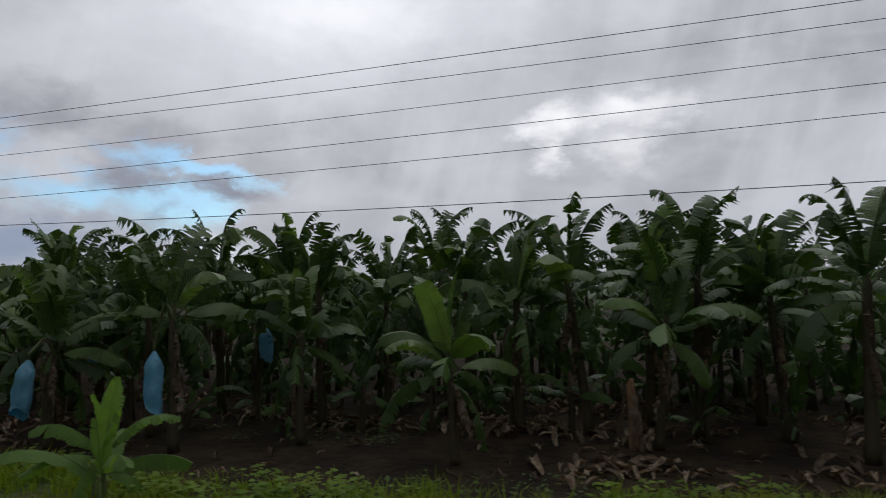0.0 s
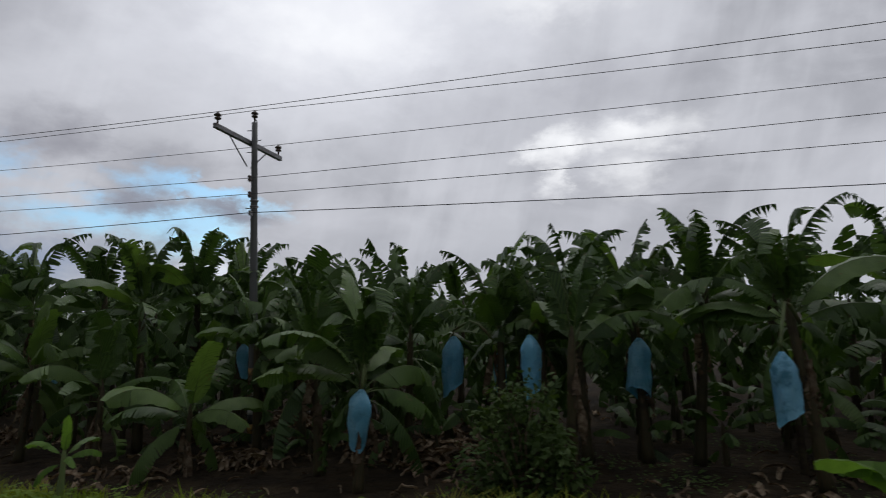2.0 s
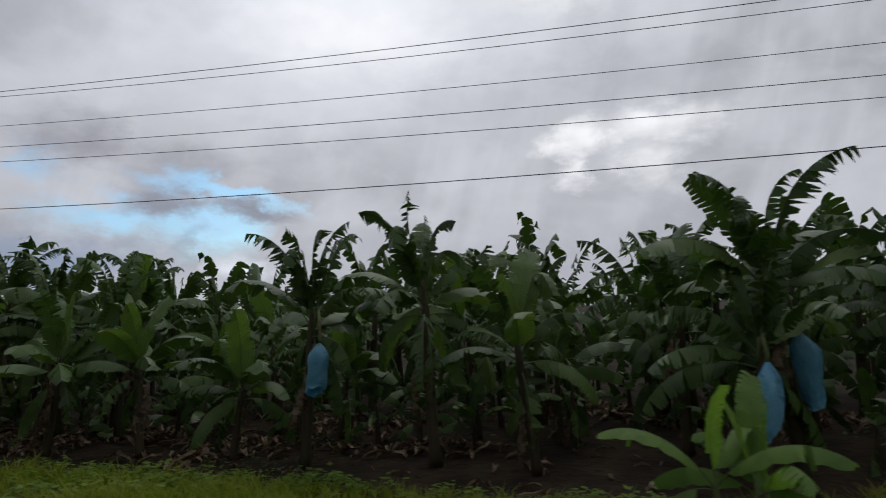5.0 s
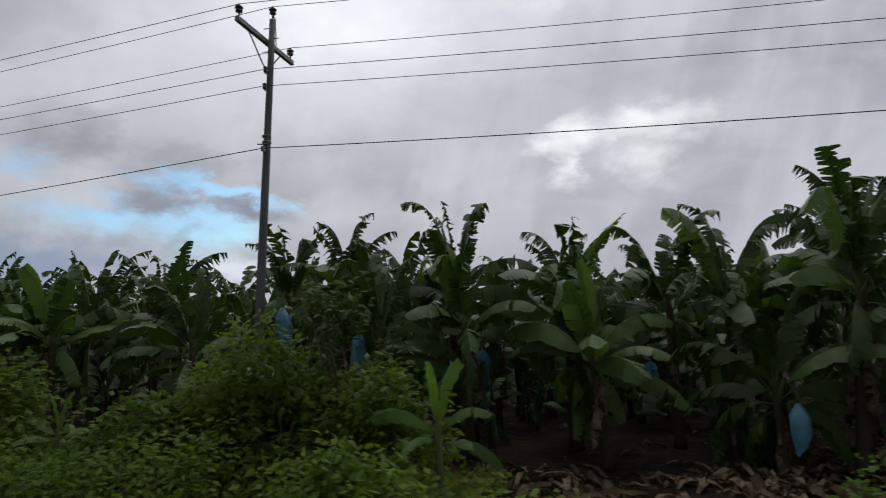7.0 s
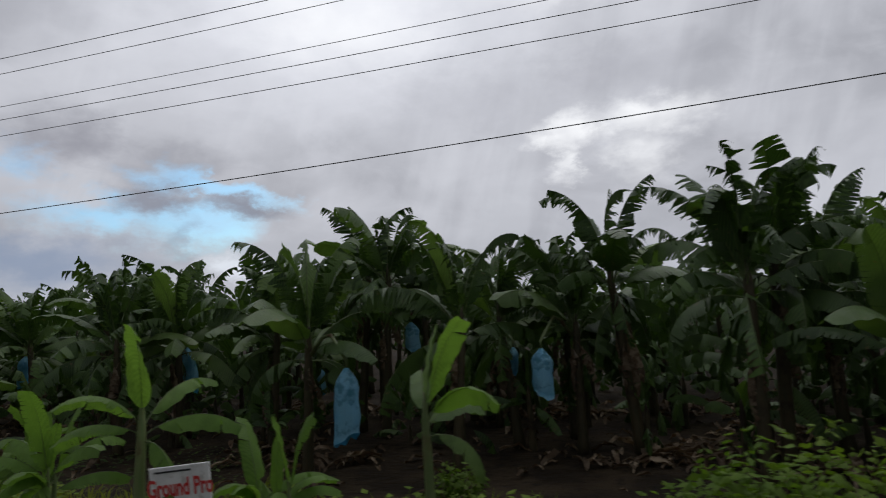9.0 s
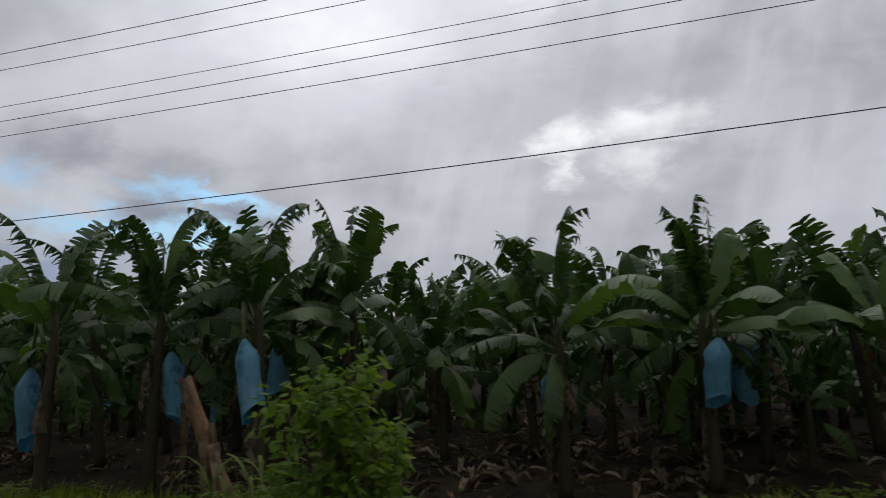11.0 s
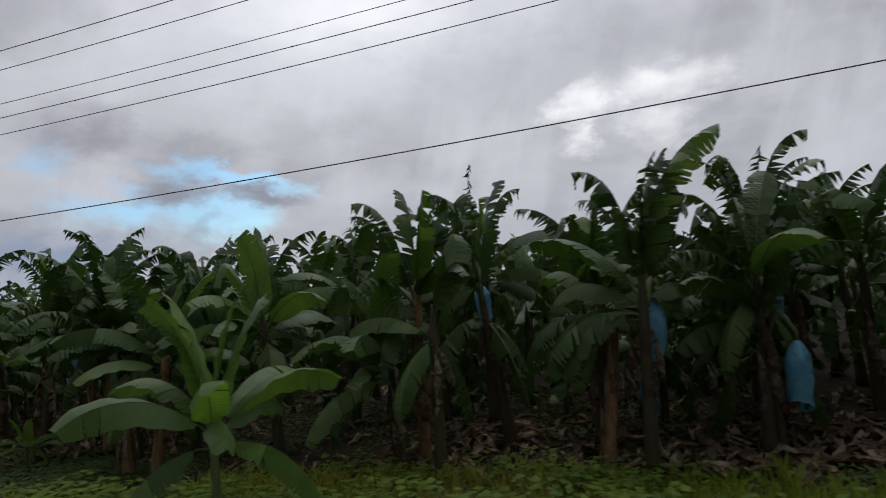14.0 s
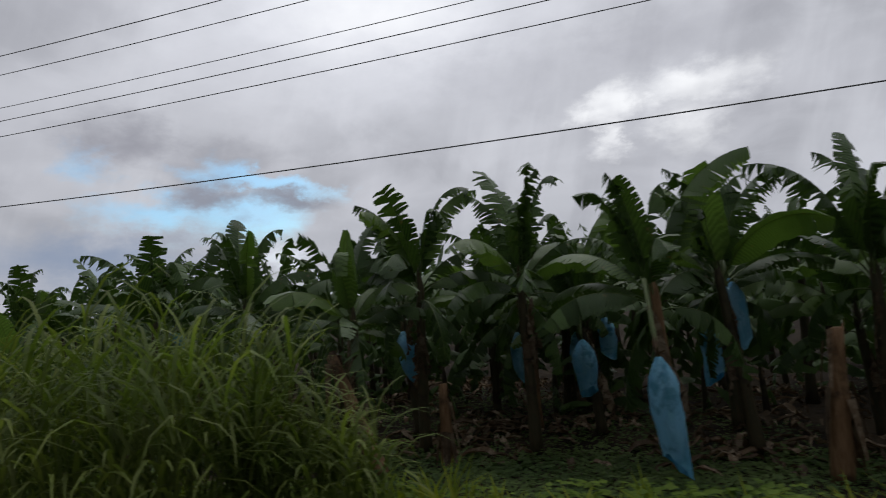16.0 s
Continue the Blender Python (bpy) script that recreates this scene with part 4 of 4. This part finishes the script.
# how far each wire hangs in the middle of its span
SAGS = (
    (0.11, 0.40, 0.26, 0.17, 0.34, 0.32),
    (0.55, 0.69, 0.53, 0.47, 0.48, 0.56),
    (0.35, 0.44, 0.28, 0.22, 0.26, 0.42),
    (0.73, 0.69, 0.54, 0.53, 0.54, 0.57),
)


def string_lines():
    for k in range(6):
        r = 0.0078 if k < 5 else 0.0105
        for span, (a, b) in enumerate(zip(ENDS, ENDS[1:])):
            sag = SAGS[span][k]
            pts = []
            for i in range(29):
                s = i / 28
                p = a[k].lerp(b[k], s)
                p.z -= 4 * sag * s * (1 - s)
                pts.append(p)
            v, f = tube(pts, [r] * len(pts), 5)
            tagged(new("power_line" if k < 5 else "telephone_cable", mesh_of("line", v, f, [M_WIRE])),
                   "thin dark overhead wire strung between poles", "overhead wire", "overhead wires")


string_lines()


# ------------------------------------------------------------------ grass, weeds and litter as masses
def scatter(name, mat, label, category, items):
    """items: (template verts, template faces, list of matrices)."""
    vs, fs, count = [], [], 0
    for v, f, mats in items:
        a = np.array([tuple(q) for q in v], dtype=float)
        base = np.array([m for m in f], dtype=object)
        for m in mats:
            mm = np.array(m)
            vs.append(a @ mm[:3, :3].T + mm[:3, 3])
            fs.extend(tuple(i + count for i in q) for q in base)
            count += len(a)
    ob = new(name, mesh_of(name, np.concatenate(vs), fs, [mat]))
    return tagged(ob, label, category, kind="stuff")


def tuft(seed, blades, length, spread, wide, droop=0.6):
    """A tuft of bent, pointed blades."""
    rng = random.Random(seed)
    verts, faces = [], []
    for _ in range(blades):
        a = rng.uniform(0, 6.283)
        out = Vector((math.cos(a), math.sin(a), 0))
        lat = Vector((-math.sin(a), math.cos(a), 0))
        p = out * rng.uniform(0, spread)
        lean = rng.uniform(0.08, 0.5)
        l = length * rng.uniform(0.55, 1.1)
        w = wide * rng.uniform(0.7, 1.2)
        n = len(verts)
        e1 = math.pi / 2 - lean
        e2 = e1 - droop * rng.uniform(0.7, 1.8)
        q = p + (out * math.cos(e1) + Vector((0, 0, math.sin(e1)))) * l * 0.5
        tip = q + (out * math.cos(e2) + Vector((0, 0, math.sin(e2)))) * l * 0.5
        verts += [p - lat * w / 2, p + lat * w / 2, q + lat * w * 0.4, q - lat * w * 0.4, tip]
        faces += [(n, n + 1, n + 2, n + 3), (n + 3, n + 2, n + 4)]
    return verts, faces


def sprig(seed, leaves, size, height, spread, broad=0.7):
    """A low herb: a few stalks with small folded leaves."""
    rng = random.Random(seed)
    verts, faces = [], []
    for _ in range(leaves):
        a = rng.uniform(0, 6.283)
        r = spread * math.sqrt(rng.random())
        p = Vector((math.cos(a) * r, math.sin(a) * r, height * rng.uniform(0.25, 1.0)))
        b = rng.uniform(0, 6.283)
        ax = Vector((math.cos(b), math.sin(b), rng.uniform(-0.35, 0.5))).normalized()
        lat = ax.cross(Vector((0, 0, 1))).normalized()
        nor = lat.cross(ax)
        s = size * rng.uniform(0.6, 1.25)
        n = len(verts)
        verts += [p, p + ax * s * 0.45 + lat * s * broad / 2 - nor * 0.12 * s, p + ax * s * 0.5, p + ax * s * 0.45 - lat * s * broad / 2 - nor * 0.12 * s, p + ax * s - nor * 0.18 * s]
        faces += [(n, n + 2, n + 1), (n, n + 3, n + 2), (n + 1, n + 2, n + 4), (n + 2, n + 3, n + 4)]
    return verts, faces


def spot_matrix(rng, x, y, s, tilt=6):
    return Matrix.Translation((x, y, bank_height(x, y) - 0.01)) @ pose(0, 0, 0, rng.uniform(-tilt, tilt), rng.uniform(-tilt, tilt), rng.uniform(0, 360)) @ Matrix.Scale(s, 4)


def lush(x):
    """Where the verge grass stands taller."""
    return 1.0 + 0.7 * math.exp(-((x + 5.5) / 6.0) ** 2) + 0.4 * math.exp(-((x + 119) / 6.0) ** 2) + 0.3 * math.exp(-((x - 16) / 7.0) ** 2)


def verge_grass():
    rng = random.Random(3)
    kinds = [tuft(k, 10, 0.36, 0.15, 0.018) for k in range(5)]
    spots = [[] for _ in kinds]
    for k in range(23500):
        x, y = rng.uniform(-138, 46) if k > 2500 else rng.uniform(-13, 2), 4.5 + 4.6 * rng.random() ** 0.7
        if y > grass_edge(x):
            continue
        if noise.noise((x * 0.25, y * 0.5, 4)) < -0.3 and rng.random() < 0.6:
            continue
        spots[rng.randrange(5)].append(spot_matrix(rng, x, y, rng.uniform(0.6, 1.25) * (1 + 0.5 * noise.noise((x * 0.4, y * 0.4, 2))) * lush(x)))
    scatter("verge_grass", M_GRASS, "yellow-green roadside grass on the bank", "grass", [(v, f, m) for (v, f), m in zip(kinds, spots)])


def verge_weeds():
    rng = random.Random(4)
    kinds = [sprig(k, 22, 0.095, 0.20, 0.28, 0.8) for k in range(5)]
    spots = [[] for _ in kinds]
    for _ in range(3600):
        x, y = rng.uniform(-140, 50), rng.uniform(5.2, 8.7)
        if y > grass_edge(x) + 0.35 or noise.noise((x * 0.22, y * 0.45, 14)) < 0.0:
            continue
        spots[rng.randrange(5)].append(spot_matrix(rng, x, y, rng.uniform(0.7, 1.5)))
    scatter("verge_weeds", M_WEED, "low broad-leaved weeds along the bank", "weeds", [(v, f, m) for (v, f), m in zip(kinds, spots)])


def round_weeds():
    """Low clumps of round-leaved weeds at the foot of the bank."""
    rng = random.Random(14)
    kinds = [sprig(60 + k, 46, 0.095, 0.3, 0.3, 0.95) for k in range(4)]
    spots = [[] for _ in kinds]
    for _ in range(420):
        x, y = rng.uniform(-128, -72), rng.uniform(5.0, 6.2)
        if noise.noise((x * 0.3, y * 0.5, 44)) < -0.05:
            continue
        spots[rng.randrange(4)].append(spot_matrix(rng, x, y, rng.uniform(0.7, 1.3)))
    scatter("round_weeds", M_WEED, "bright round-leaved weed clumps along the bank", "weeds", [(v, f, m) for (v, f), m in zip(kinds, spots)])


def field_weeds():
    rng = random.Random(5)
    kinds = [sprig(20 + k, 20, 0.075, 0.10, 0.4, 0.8) for k in range(4)]
    spots = [[] for _ in kinds]
    for _ in range(3800):
        x, y = (rng.uniform(-140, 50) if rng.random() < 0.55 else rng.uniform(-135, -93)), rng.uniform(7.3, 14)
        thick = 0.05 if x < -95 else 0.30
        if noise.noise((x * 0.15, y * 0.3, 24)) < thick - 0.25 * (x < -100):
            continue
        spots[rng.randrange(4)].append(spot_matrix(rng, x, y, rng.uniform(0.6, 1.4)))
    # a low green cover where the rows stand far apart
    for _ in range(2600):
        x, y = rng.uniform(-134, -108.5), rng.uniform(6.0, 9.3)
        if noise.noise((x * 0.3, y * 0.5, 31)) > -0.22:
            spots[rng.randrange(4)].append(spot_matrix(rng, x, y, rng.uniform(0.6, 1.2)))
    scatter("field_weeds", M_FLOOR_WEED, "sparse plantation floor weeds, their shade put into the leaf colour", "weeds", [(v, f, m) for (v, f), m in zip(kinds, spots)])


def leaf_litter():
    rng = random.Random(6)
    kinds = []
    for k in range(8):
        r = random.Random(k)
        length, wide = r.uniform(0.22, 0.62), r.uniform(0.03, 0.085)
        verts, faces = [], []
        for i in range(6):
            s = i / 5
            z = 0.03 + 0.10 * math.sin(s * 3.1) * r.uniform(0.3, 1.2) + 0.04 * r.random()
            w = wide * (0.35 + math.sin(0.3 + s * 2.4)) * 0.6
            yy = 0.08 * math.sin(s * 2 + k)
            verts += [(length * (s - 0.5), yy - w, z + r.uniform(0, 0.05)), (length * (s - 0.5), yy, z - 0.015), (length * (s - 0.5), yy + w, z + r.uniform(0, 0.06))]
        for i in range(5):
            for c in range(2):
                faces.append((i * 3 + c, i * 3 + c + 1, i * 3 + c + 4, i * 3 + c + 3))
        kinds.append((verts, faces))
    spots = [[] for _ in kinds]
    heaps = [(rng.uniform(-150, 50), rng.uniform(9.2, 16)) for _ in range(150)]
    heaps += [(rng.uniform(-106, -89), rng.uniform(8.6, 10.8)) for _ in range(34)] + [(rng.uniform(-124, -108), rng.uniform(9.0, 11.5)) for _ in range(10)]
    heaps += [(rng.uniform(-37, -30), rng.uniform(7.0, 9.2)) for _ in range(9)]
    for hx, hy in heaps:
        for _ in range(rng.randrange(24, 56)):
            x, y = hx + rng.gauss(0, 0.75), hy + rng.gauss(0, 0.4)
            spots[rng.randrange(8)].append(spot_matrix(rng, x, y, rng.uniform(0.5, 1.2), 14))
    for _ in range(4200):
        x, y = rng.uniform(-150, 52), 7.9 + 9 * rng.random()
        if x > -60 and rng.random() < 0.55:
            continue
        spots[rng.randrange(8)].append(spot_matrix(rng, x, y, rng.uniform(0.35, 1.0), 16))
    scatter("leaf_litter", M_DRY, "dry brown banana leaf litter on dark soil", "leaf litter", [(v, f, m) for (v, f), m in zip(kinds, spots)])


verge_grass()
verge_weeds()
round_weeds()
field_weeds()
leaf_litter()


# ------------------------------------------------------------------ shrubs and tall grass on the bank
def shrub(x, y, wide, deep, high, seed, mat=M_SHRUB, leaf=0.115, count=2600, label="dense green roadside shrub overgrown with vines", broad=0.62, fingers=False, puff=0.0):
    rng = random.Random(seed)
    z = bank_height(x, y)
    bush = new("shrub")
    bush.matrix_basis = pose(x, y, z - 0.03)
    limbs = []
    tips = []
    for k in range(9):
        a = rng.uniform(0, 6.283)
        reach = rng.uniform(0.25, 0.95)
        tip = Vector((math.cos(a) * wide * reach * 0.5, math.sin(a) * deep * reach * 0.5, high * rng.uniform(0.55, 1.0) * (1.12 - 0.45 * reach)))
        mid = tip * 0.5 + Vector((rng.uniform(-0.1, 0.1), rng.uniform(-0.1, 0.1), high * 0.12))
        limbs.append(tube([(tip.x * 0.08, tip.y * 0.08, 0), mid, tip], [0.028, 0.018, 0.006], 5))
        tips.append(tip)
    for v, f in limbs:
        child("branch", mesh_of("branch", v, f, [M_TWIG]), bush)
    verts, faces = [], []
    clumps = [(t, rng.uniform(0.22, 0.42)) for t in tips]
    for _ in range(16):
        a, s = rng.uniform(0, 6.283), math.sqrt(rng.random())
        h = high * rng.uniform(0.15, 0.8) * (1.05 - 0.5 * s)
        clumps.append((Vector((math.cos(a) * wide * 0.47 * s, math.sin(a) * deep * 0.47 * s, h)), rng.uniform(0.25, 0.5)))
    scale = puff or (wide + high) / 3.2
    for _ in range(count):
        c, r = rng.choice(clumps)
        d = Vector((rng.gauss(0, 1), rng.gauss(0, 1), rng.gauss(0, 0.8)))
        d = d.normalized() * r * scale * rng.random() ** 0.4
        p = c + d
        if p.z < 0.02:
            p.z = rng.uniform(0.02, 0.3)
        b = rng.uniform(0, 6.283)
        ax = (Vector((math.cos(b), math.sin(b), rng.uniform(-1.0, 0.7))) + d.normalized() * 0.5).normalized()
        lat = Matrix.Rotation(rng.gauss(0, 0.6), 3, ax) @ ax.cross(Vector((0, 0, 1))).normalized()
        nor = lat.cross(ax)
        s = leaf * rng.uniform(0.55, 1.35)
        spreads = [(-0.9, 0.8), (-0.45, 0.95), (0, 1.0), (0.45, 0.95), (0.9, 0.8)] if fingers else [(0, 1.0)]
        for turn, size in spreads:
            ax2 = ax * math.cos(turn) + lat * math.sin(turn)
            lat2 = lat * math.cos(turn) - ax * math.sin(turn)
            s2 = s * size
            n = len(verts)
            verts += [p, p + ax2 * s2 * 0.4 + lat2 * s2 * broad / 2 - nor * 0.1 * s2, p + ax2 * s2 * 0.5, p + ax2 * s2 * 0.4 - lat2 * s2 * broad / 2 - nor * 0.1 * s2, p + ax2 * s2 - nor * 0.22 * s2]
            faces += [(n, n + 2, n + 1), (n, n + 3, n + 2), (n + 1, n + 2, n + 4), (n + 2, n + 3, n + 4)]
    child("crown", mesh_of("crown", verts, faces, [mat]), bush)
    return tagged(bush, label, "shrub", "roadside shrubs")


shrub(-28.3, 5.9, 3.9, 2.0, 2.2, 1, M_CASSAVA, 0.17, 2200, "large cassava-like shrub with fingered leaves", 0.4, True)
shrub(-32.8, 5.1, 2.1, 1.2, 1.1, 2, M_WEED, 0.09, 2800, "low bright green weedy shrub")
shrub(-39.5, 6.2, 3.6, 1.8, 2.05, 4, count=12500)
shrub(-41.3, 5.9, 2.2, 1.3, 1.25, 5, count=5200)
shrub(-37.7, 4.7, 2.6, 1.1, 0.85, 6, M_WEED, 0.10, 3200, "low bright green weedy shrub")
shrub(-44.9, 5.8, 3.6, 1.8, 1.75, 7, count=11500)
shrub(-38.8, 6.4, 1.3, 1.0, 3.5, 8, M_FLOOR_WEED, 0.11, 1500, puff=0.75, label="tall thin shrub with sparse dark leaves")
shrub(-40.7, 4.7, 3.2, 1.0, 0.85, 9, M_WEED, 0.09, 3600, "low bright green weedy shrub")
shrub(-52.6, 5.3, 3.8, 1.4, 0.95, 10, M_WEED, 0.10, 4600, "low bright green weedy shrub")
shrub(-47.4, 5.3, 2.8, 1.0, 0.85, 11, M_WEED, 0.09, 2800, "low bright green weedy shrub")
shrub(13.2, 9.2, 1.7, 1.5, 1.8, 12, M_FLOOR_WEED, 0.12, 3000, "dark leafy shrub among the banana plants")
shrub(-95.5, 3.45, 2.2, 1.3, 1.7, 13, M_CASSAVA, 0.15, 1900, "bushy cassava-like shrub with fingered leaves", 0.5, True)
shrub(-114.8, 3.3, 0.34, 0.3, 1.85, 14, M_WEED, 0.10, 1300, "slender climbing vine column with bright leaves", puff=0.27)
shrub(-114.45, 3.4, 0.3, 0.3, 1.45, 15, M_WEED, 0.09, 700, "slender climbing vine column with bright leaves", puff=0.25)
shrub(-56.6, 6.9, 0.9, 0.7, 0.5, 16, M_WEED, 0.08, 900, "low bright green weedy shrub")
shrub(-76.0, 4.9, 1.1, 0.8, 1.95, 17, M_WEED, 0.13, 1700, "sparse yellow-green sapling on the bank")
shrub(-43.0, 5.0, 2.2, 1.0, 0.6, 18, count=2600)


def tall_grass(x, y, wide, high, count, seed, label="tall arching cane grass clump on the bank"):
    rng = random.Random(seed)
    clump = new("tall_grass_clump")
    clump.matrix_basis = pose(x, y, bank_height(x, y) - 0.03)
    verts, faces = [], []
    cane = []
    for k in range(count):
        a, r = rng.uniform(0, 6.283), math.sqrt(rng.random())
        base = Vector((math.cos(a) * wide / 2 * r, math.sin(a) * wide * 0.3 * r, 0))
        h = high * rng.uniform(0.35, 0.8) * (1.1 - 0.4 * r)
        top = base + Vector((math.cos(a) * 0.25 * h * r, math.sin(a) * 0.25 * h * r, h))
        if k % 3 == 0:
            cane.append(tube([base, (base + top) / 2, top], [0.012, 0.01, 0.006], 4, caps=False))
        for _ in range(6):
            s0 = rng.uniform(0.25, 1.0)
            p = base.lerp(top, s0)
            b = rng.uniform(0, 6.283)
            out = Vector((math.cos(b), math.sin(b), 0))
            lat = Vector((-math.sin(b), math.cos(b), 0))
            l, w = high * rng.uniform(0.3, 0.55), rng.uniform(0.024, 0.046)
            e, fall = rng.uniform(0.9, 1.35), rng.uniform(1.4, 2.9)
            n = len(verts)
            for i in range(6):
                s = i / 5
                ww = w * math.sin(0.5 + s * 2.64) ** 0.7 if s < 1 else 0.002
                verts += [p - lat * ww / 2, p + lat * ww / 2]
                ang = e - fall * s ** 1.3
                p = p + (out * math.cos(ang) + Vector((0, 0, math.sin(ang)))) * l / 5
            for i in range(5):
                faces.append((n + 2 * i, n + 2 * i + 1, n + 2 * i + 3, n + 2 * i + 2))
    v, f = joined(cane)
    tagged(child("cane_mass", mesh_of("cane_mass", v, f, [M_TALL]), clump), kind="stuff")
    tagged(child("blade_mass", mesh_of("blade_mass", verts, faces, [M_TALL]), clump), kind="stuff")
    return tagged(clump, label, "grass clump", "tall grass clumps")


tall_grass(-124.8, 4.4, 3.8, 3.0, 220, 1)
tall_grass(-122.6, 4.7, 1.6, 1.7, 80, 2)
tall_grass(-4.3, 7.1, 1.4, 1.25, 34, 3)
tall_grass(-2.2, 7.0, 1.0, 0.9, 24, 4)
tall_grass(-76.9, 5.0, 0.7, 1.4, 14, 5)



# ------------------------------------------------------------------ stumps, props, sign
def cut_stump(x, y, high, leanx, leany, r, seed, label="cut banana stump with peeling orange sheaths"):
    rng = random.Random(seed)
    st = new("banana_stump")
    st.matrix_basis = pose(x, y, bank_height(x, y))
    n = 7
    v, f = tube([(leanx * i / n, leany * i / n, -0.08 + (high + 0.08) * i / n) for i in range(n + 1)], [r * (1.15 - 0.5 * i / n) * rng.uniform(0.93, 1.07) for i in range(n + 1)], 9)
    # the cut end is ragged and slants
    v = [q + Vector((0, 0, 0.16 * noise.noise(q * 13 + Vector((0, 0, seed))) + 0.5 * q.x - 0.5 * leanx)) if q.z > high - 0.02 else q for q in v]
    v = [q + Vector(noise.noise_vector(q * 7 + Vector((seed, 0, 0)))) * 0.025 for q in v]
    child("core", mesh_of("core", v, f, [M_PEEL]), st)
    for k in range(9):
        a = rng.uniform(0, 6.283)
        s0 = rng.uniform(0.35, 1.04)
        p = Vector((leanx * s0 + math.cos(a) * r, leany * s0 + math.sin(a) * r, high * s0))
        verts, faces = [], []
        for i in range(6):
            s = i / 5
            w = (0.035 + 0.012 * (k % 4)) * (1 - 0.6 * s)
            q = p + Vector((math.cos(a) * (0.02 + 0.10 * s), math.sin(a) * (0.02 + 0.10 * s), -s * min(0.7, high * s0) + 0.05 * math.sin(s * 3)))
            lat = Vector((-math.sin(a), math.cos(a), 0)) * w
            verts += [q - lat, q + lat]
        for i in range(5):
            faces.append((2 * i, 2 * i + 1, 2 * i + 3, 2 * i + 2))
        child("peeling_sheath", mesh_of("peeling_sheath", verts, faces, [M_DRY]), st, None, "dry papery stem sheath hanging loose")
    return tagged(st, label, "banana stump", "cut banana stumps")


cut_stump(-77.15, 5.2, 1.75, -0.72, 0.0, 0.10, 1)
cut_stump(-101.7, 8.6, 1.85, 0.3, 0.0, 0.10, 2)
cut_stump(-109.3, 7.7, 1.55, 0.03, 0.05, 0.085, 3)
cut_stump(-123.2, 7.4, 1.8, -0.72, 0.0, 0.12, 4)
cut_stump(-122.5, 8.3, 1.3, 0.02, 0.0, 0.11, 5)
cut_stump(34.6, 10.9, 1.2, -0.05, 0.1, 0.11, 6)
cut_stump(-117.3, 8.0, 1.85, 0.15, 0.0, 0.125, 7)
cut_stump(-89.8, 8.6, 1.25, 0.0, 0.05, 0.10, 8)
cut_stump(-92.3, 9.4, 0.9, -0.1, 0.1, 0.10, 9)
cut_stump(-88.3, 8.0, 1.3, -0.08, 0.05, 0.10, 10)


def bamboo_prop(x, y, tx, ty, tz):
    prop = tagged(new("bamboo_prop"), "thin bamboo pole propping a banana plant", "prop pole", "bamboo props")
    prop.matrix_basis = pose(x, y, bank_height(x, y) - 0.05)
    end = Vector((tx - x, ty - y, tz))
    for i in range(6):
        a, b = end * (i / 6), end * ((i + 1) / 6)
        v, f = tube([a, a.lerp(b, 0.04), a.lerp(b, 0.96), b], [0.024, 0.02, 0.019, 0.023], 7)
        child("bamboo_joint", mesh_of("bamboo_joint", v, f, [M_BAMBOO]), prop)


bamboo_prop(-100.9, 8.9, -101.3, 9.4, 2.3)
bamboo_prop(-112.2, 9.6, -112.8, 9.9, 2.4)
bamboo_prop(-80.9, 7.9, -80.4, 7.6, 2.3)



def road_sign(x, y, z0, width, height, turn):
    """White board with red lettering on two thin posts."""
    sign = tagged(new("roadside_sign"), "small white roadside board with red lettering on thin posts", "sign")
    ground = bank_height(x, y)
    sign.matrix_basis = pose(x, y, ground, 0, -5, turn)
    z0 -= ground
    v, f = slab(-width / 2, width / 2, -0.012, 0.012, z0, z0 + height, 0.004)
    board = child("board", mesh_of("board", v, f, [M_BOARD], smooth_faces=False), sign)
    for hand in (-1, 1):
        v, f = slab(hand * width * 0.36 - 0.02, hand * width * 0.36 + 0.02, 0.013, 0.05, -0.2, z0 + height * 0.9, 0.004)
        child("post", mesh_of("post", v, f, [M_TWIG], smooth_faces=False), sign)

    def words(text, size, cx, cz, mat, name):
        cu = bpy.data.curves.new(name, "FONT")
        cu.body, cu.size, cu.align_x, cu.align_y = text, size, "CENTER", "CENTER"
        cu.extrude, cu.offset = 0.002, size * 0.02
        cu.materials.append(mat)
        ob = new(name, cu)
        ob.parent = board
        ob.matrix_basis = pose(cx, -0.016, cz, 90, 0, 0) @ Matrix.Diagonal((0.86, 1.45, 1, 1))

    words("Ground Pro", 0.15, 0, z0 + height * 0.56, M_RED, "lettering")
    for cx, w, cz in ((-width * 0.1, width * 0.6, z0 + height * 0.9), (width * 0.22, width * 0.3, z0 + height * 0.12), (-width * 0.2, width * 0.34, z0 + height * 0.12)):
        v, f = slab(cx - w / 2, cx + w / 2, -0.017, -0.0125, cz - 0.008, cz + 0.008, 0)
        child("small_print", mesh_of("small_print", v, f, [M_BLACK if cz > z0 + height / 2 else M_RED], smooth_faces=False), board)
    return sign


road_sign(-58.45, 4.4, 1.04, 0.58, 0.44, 10)
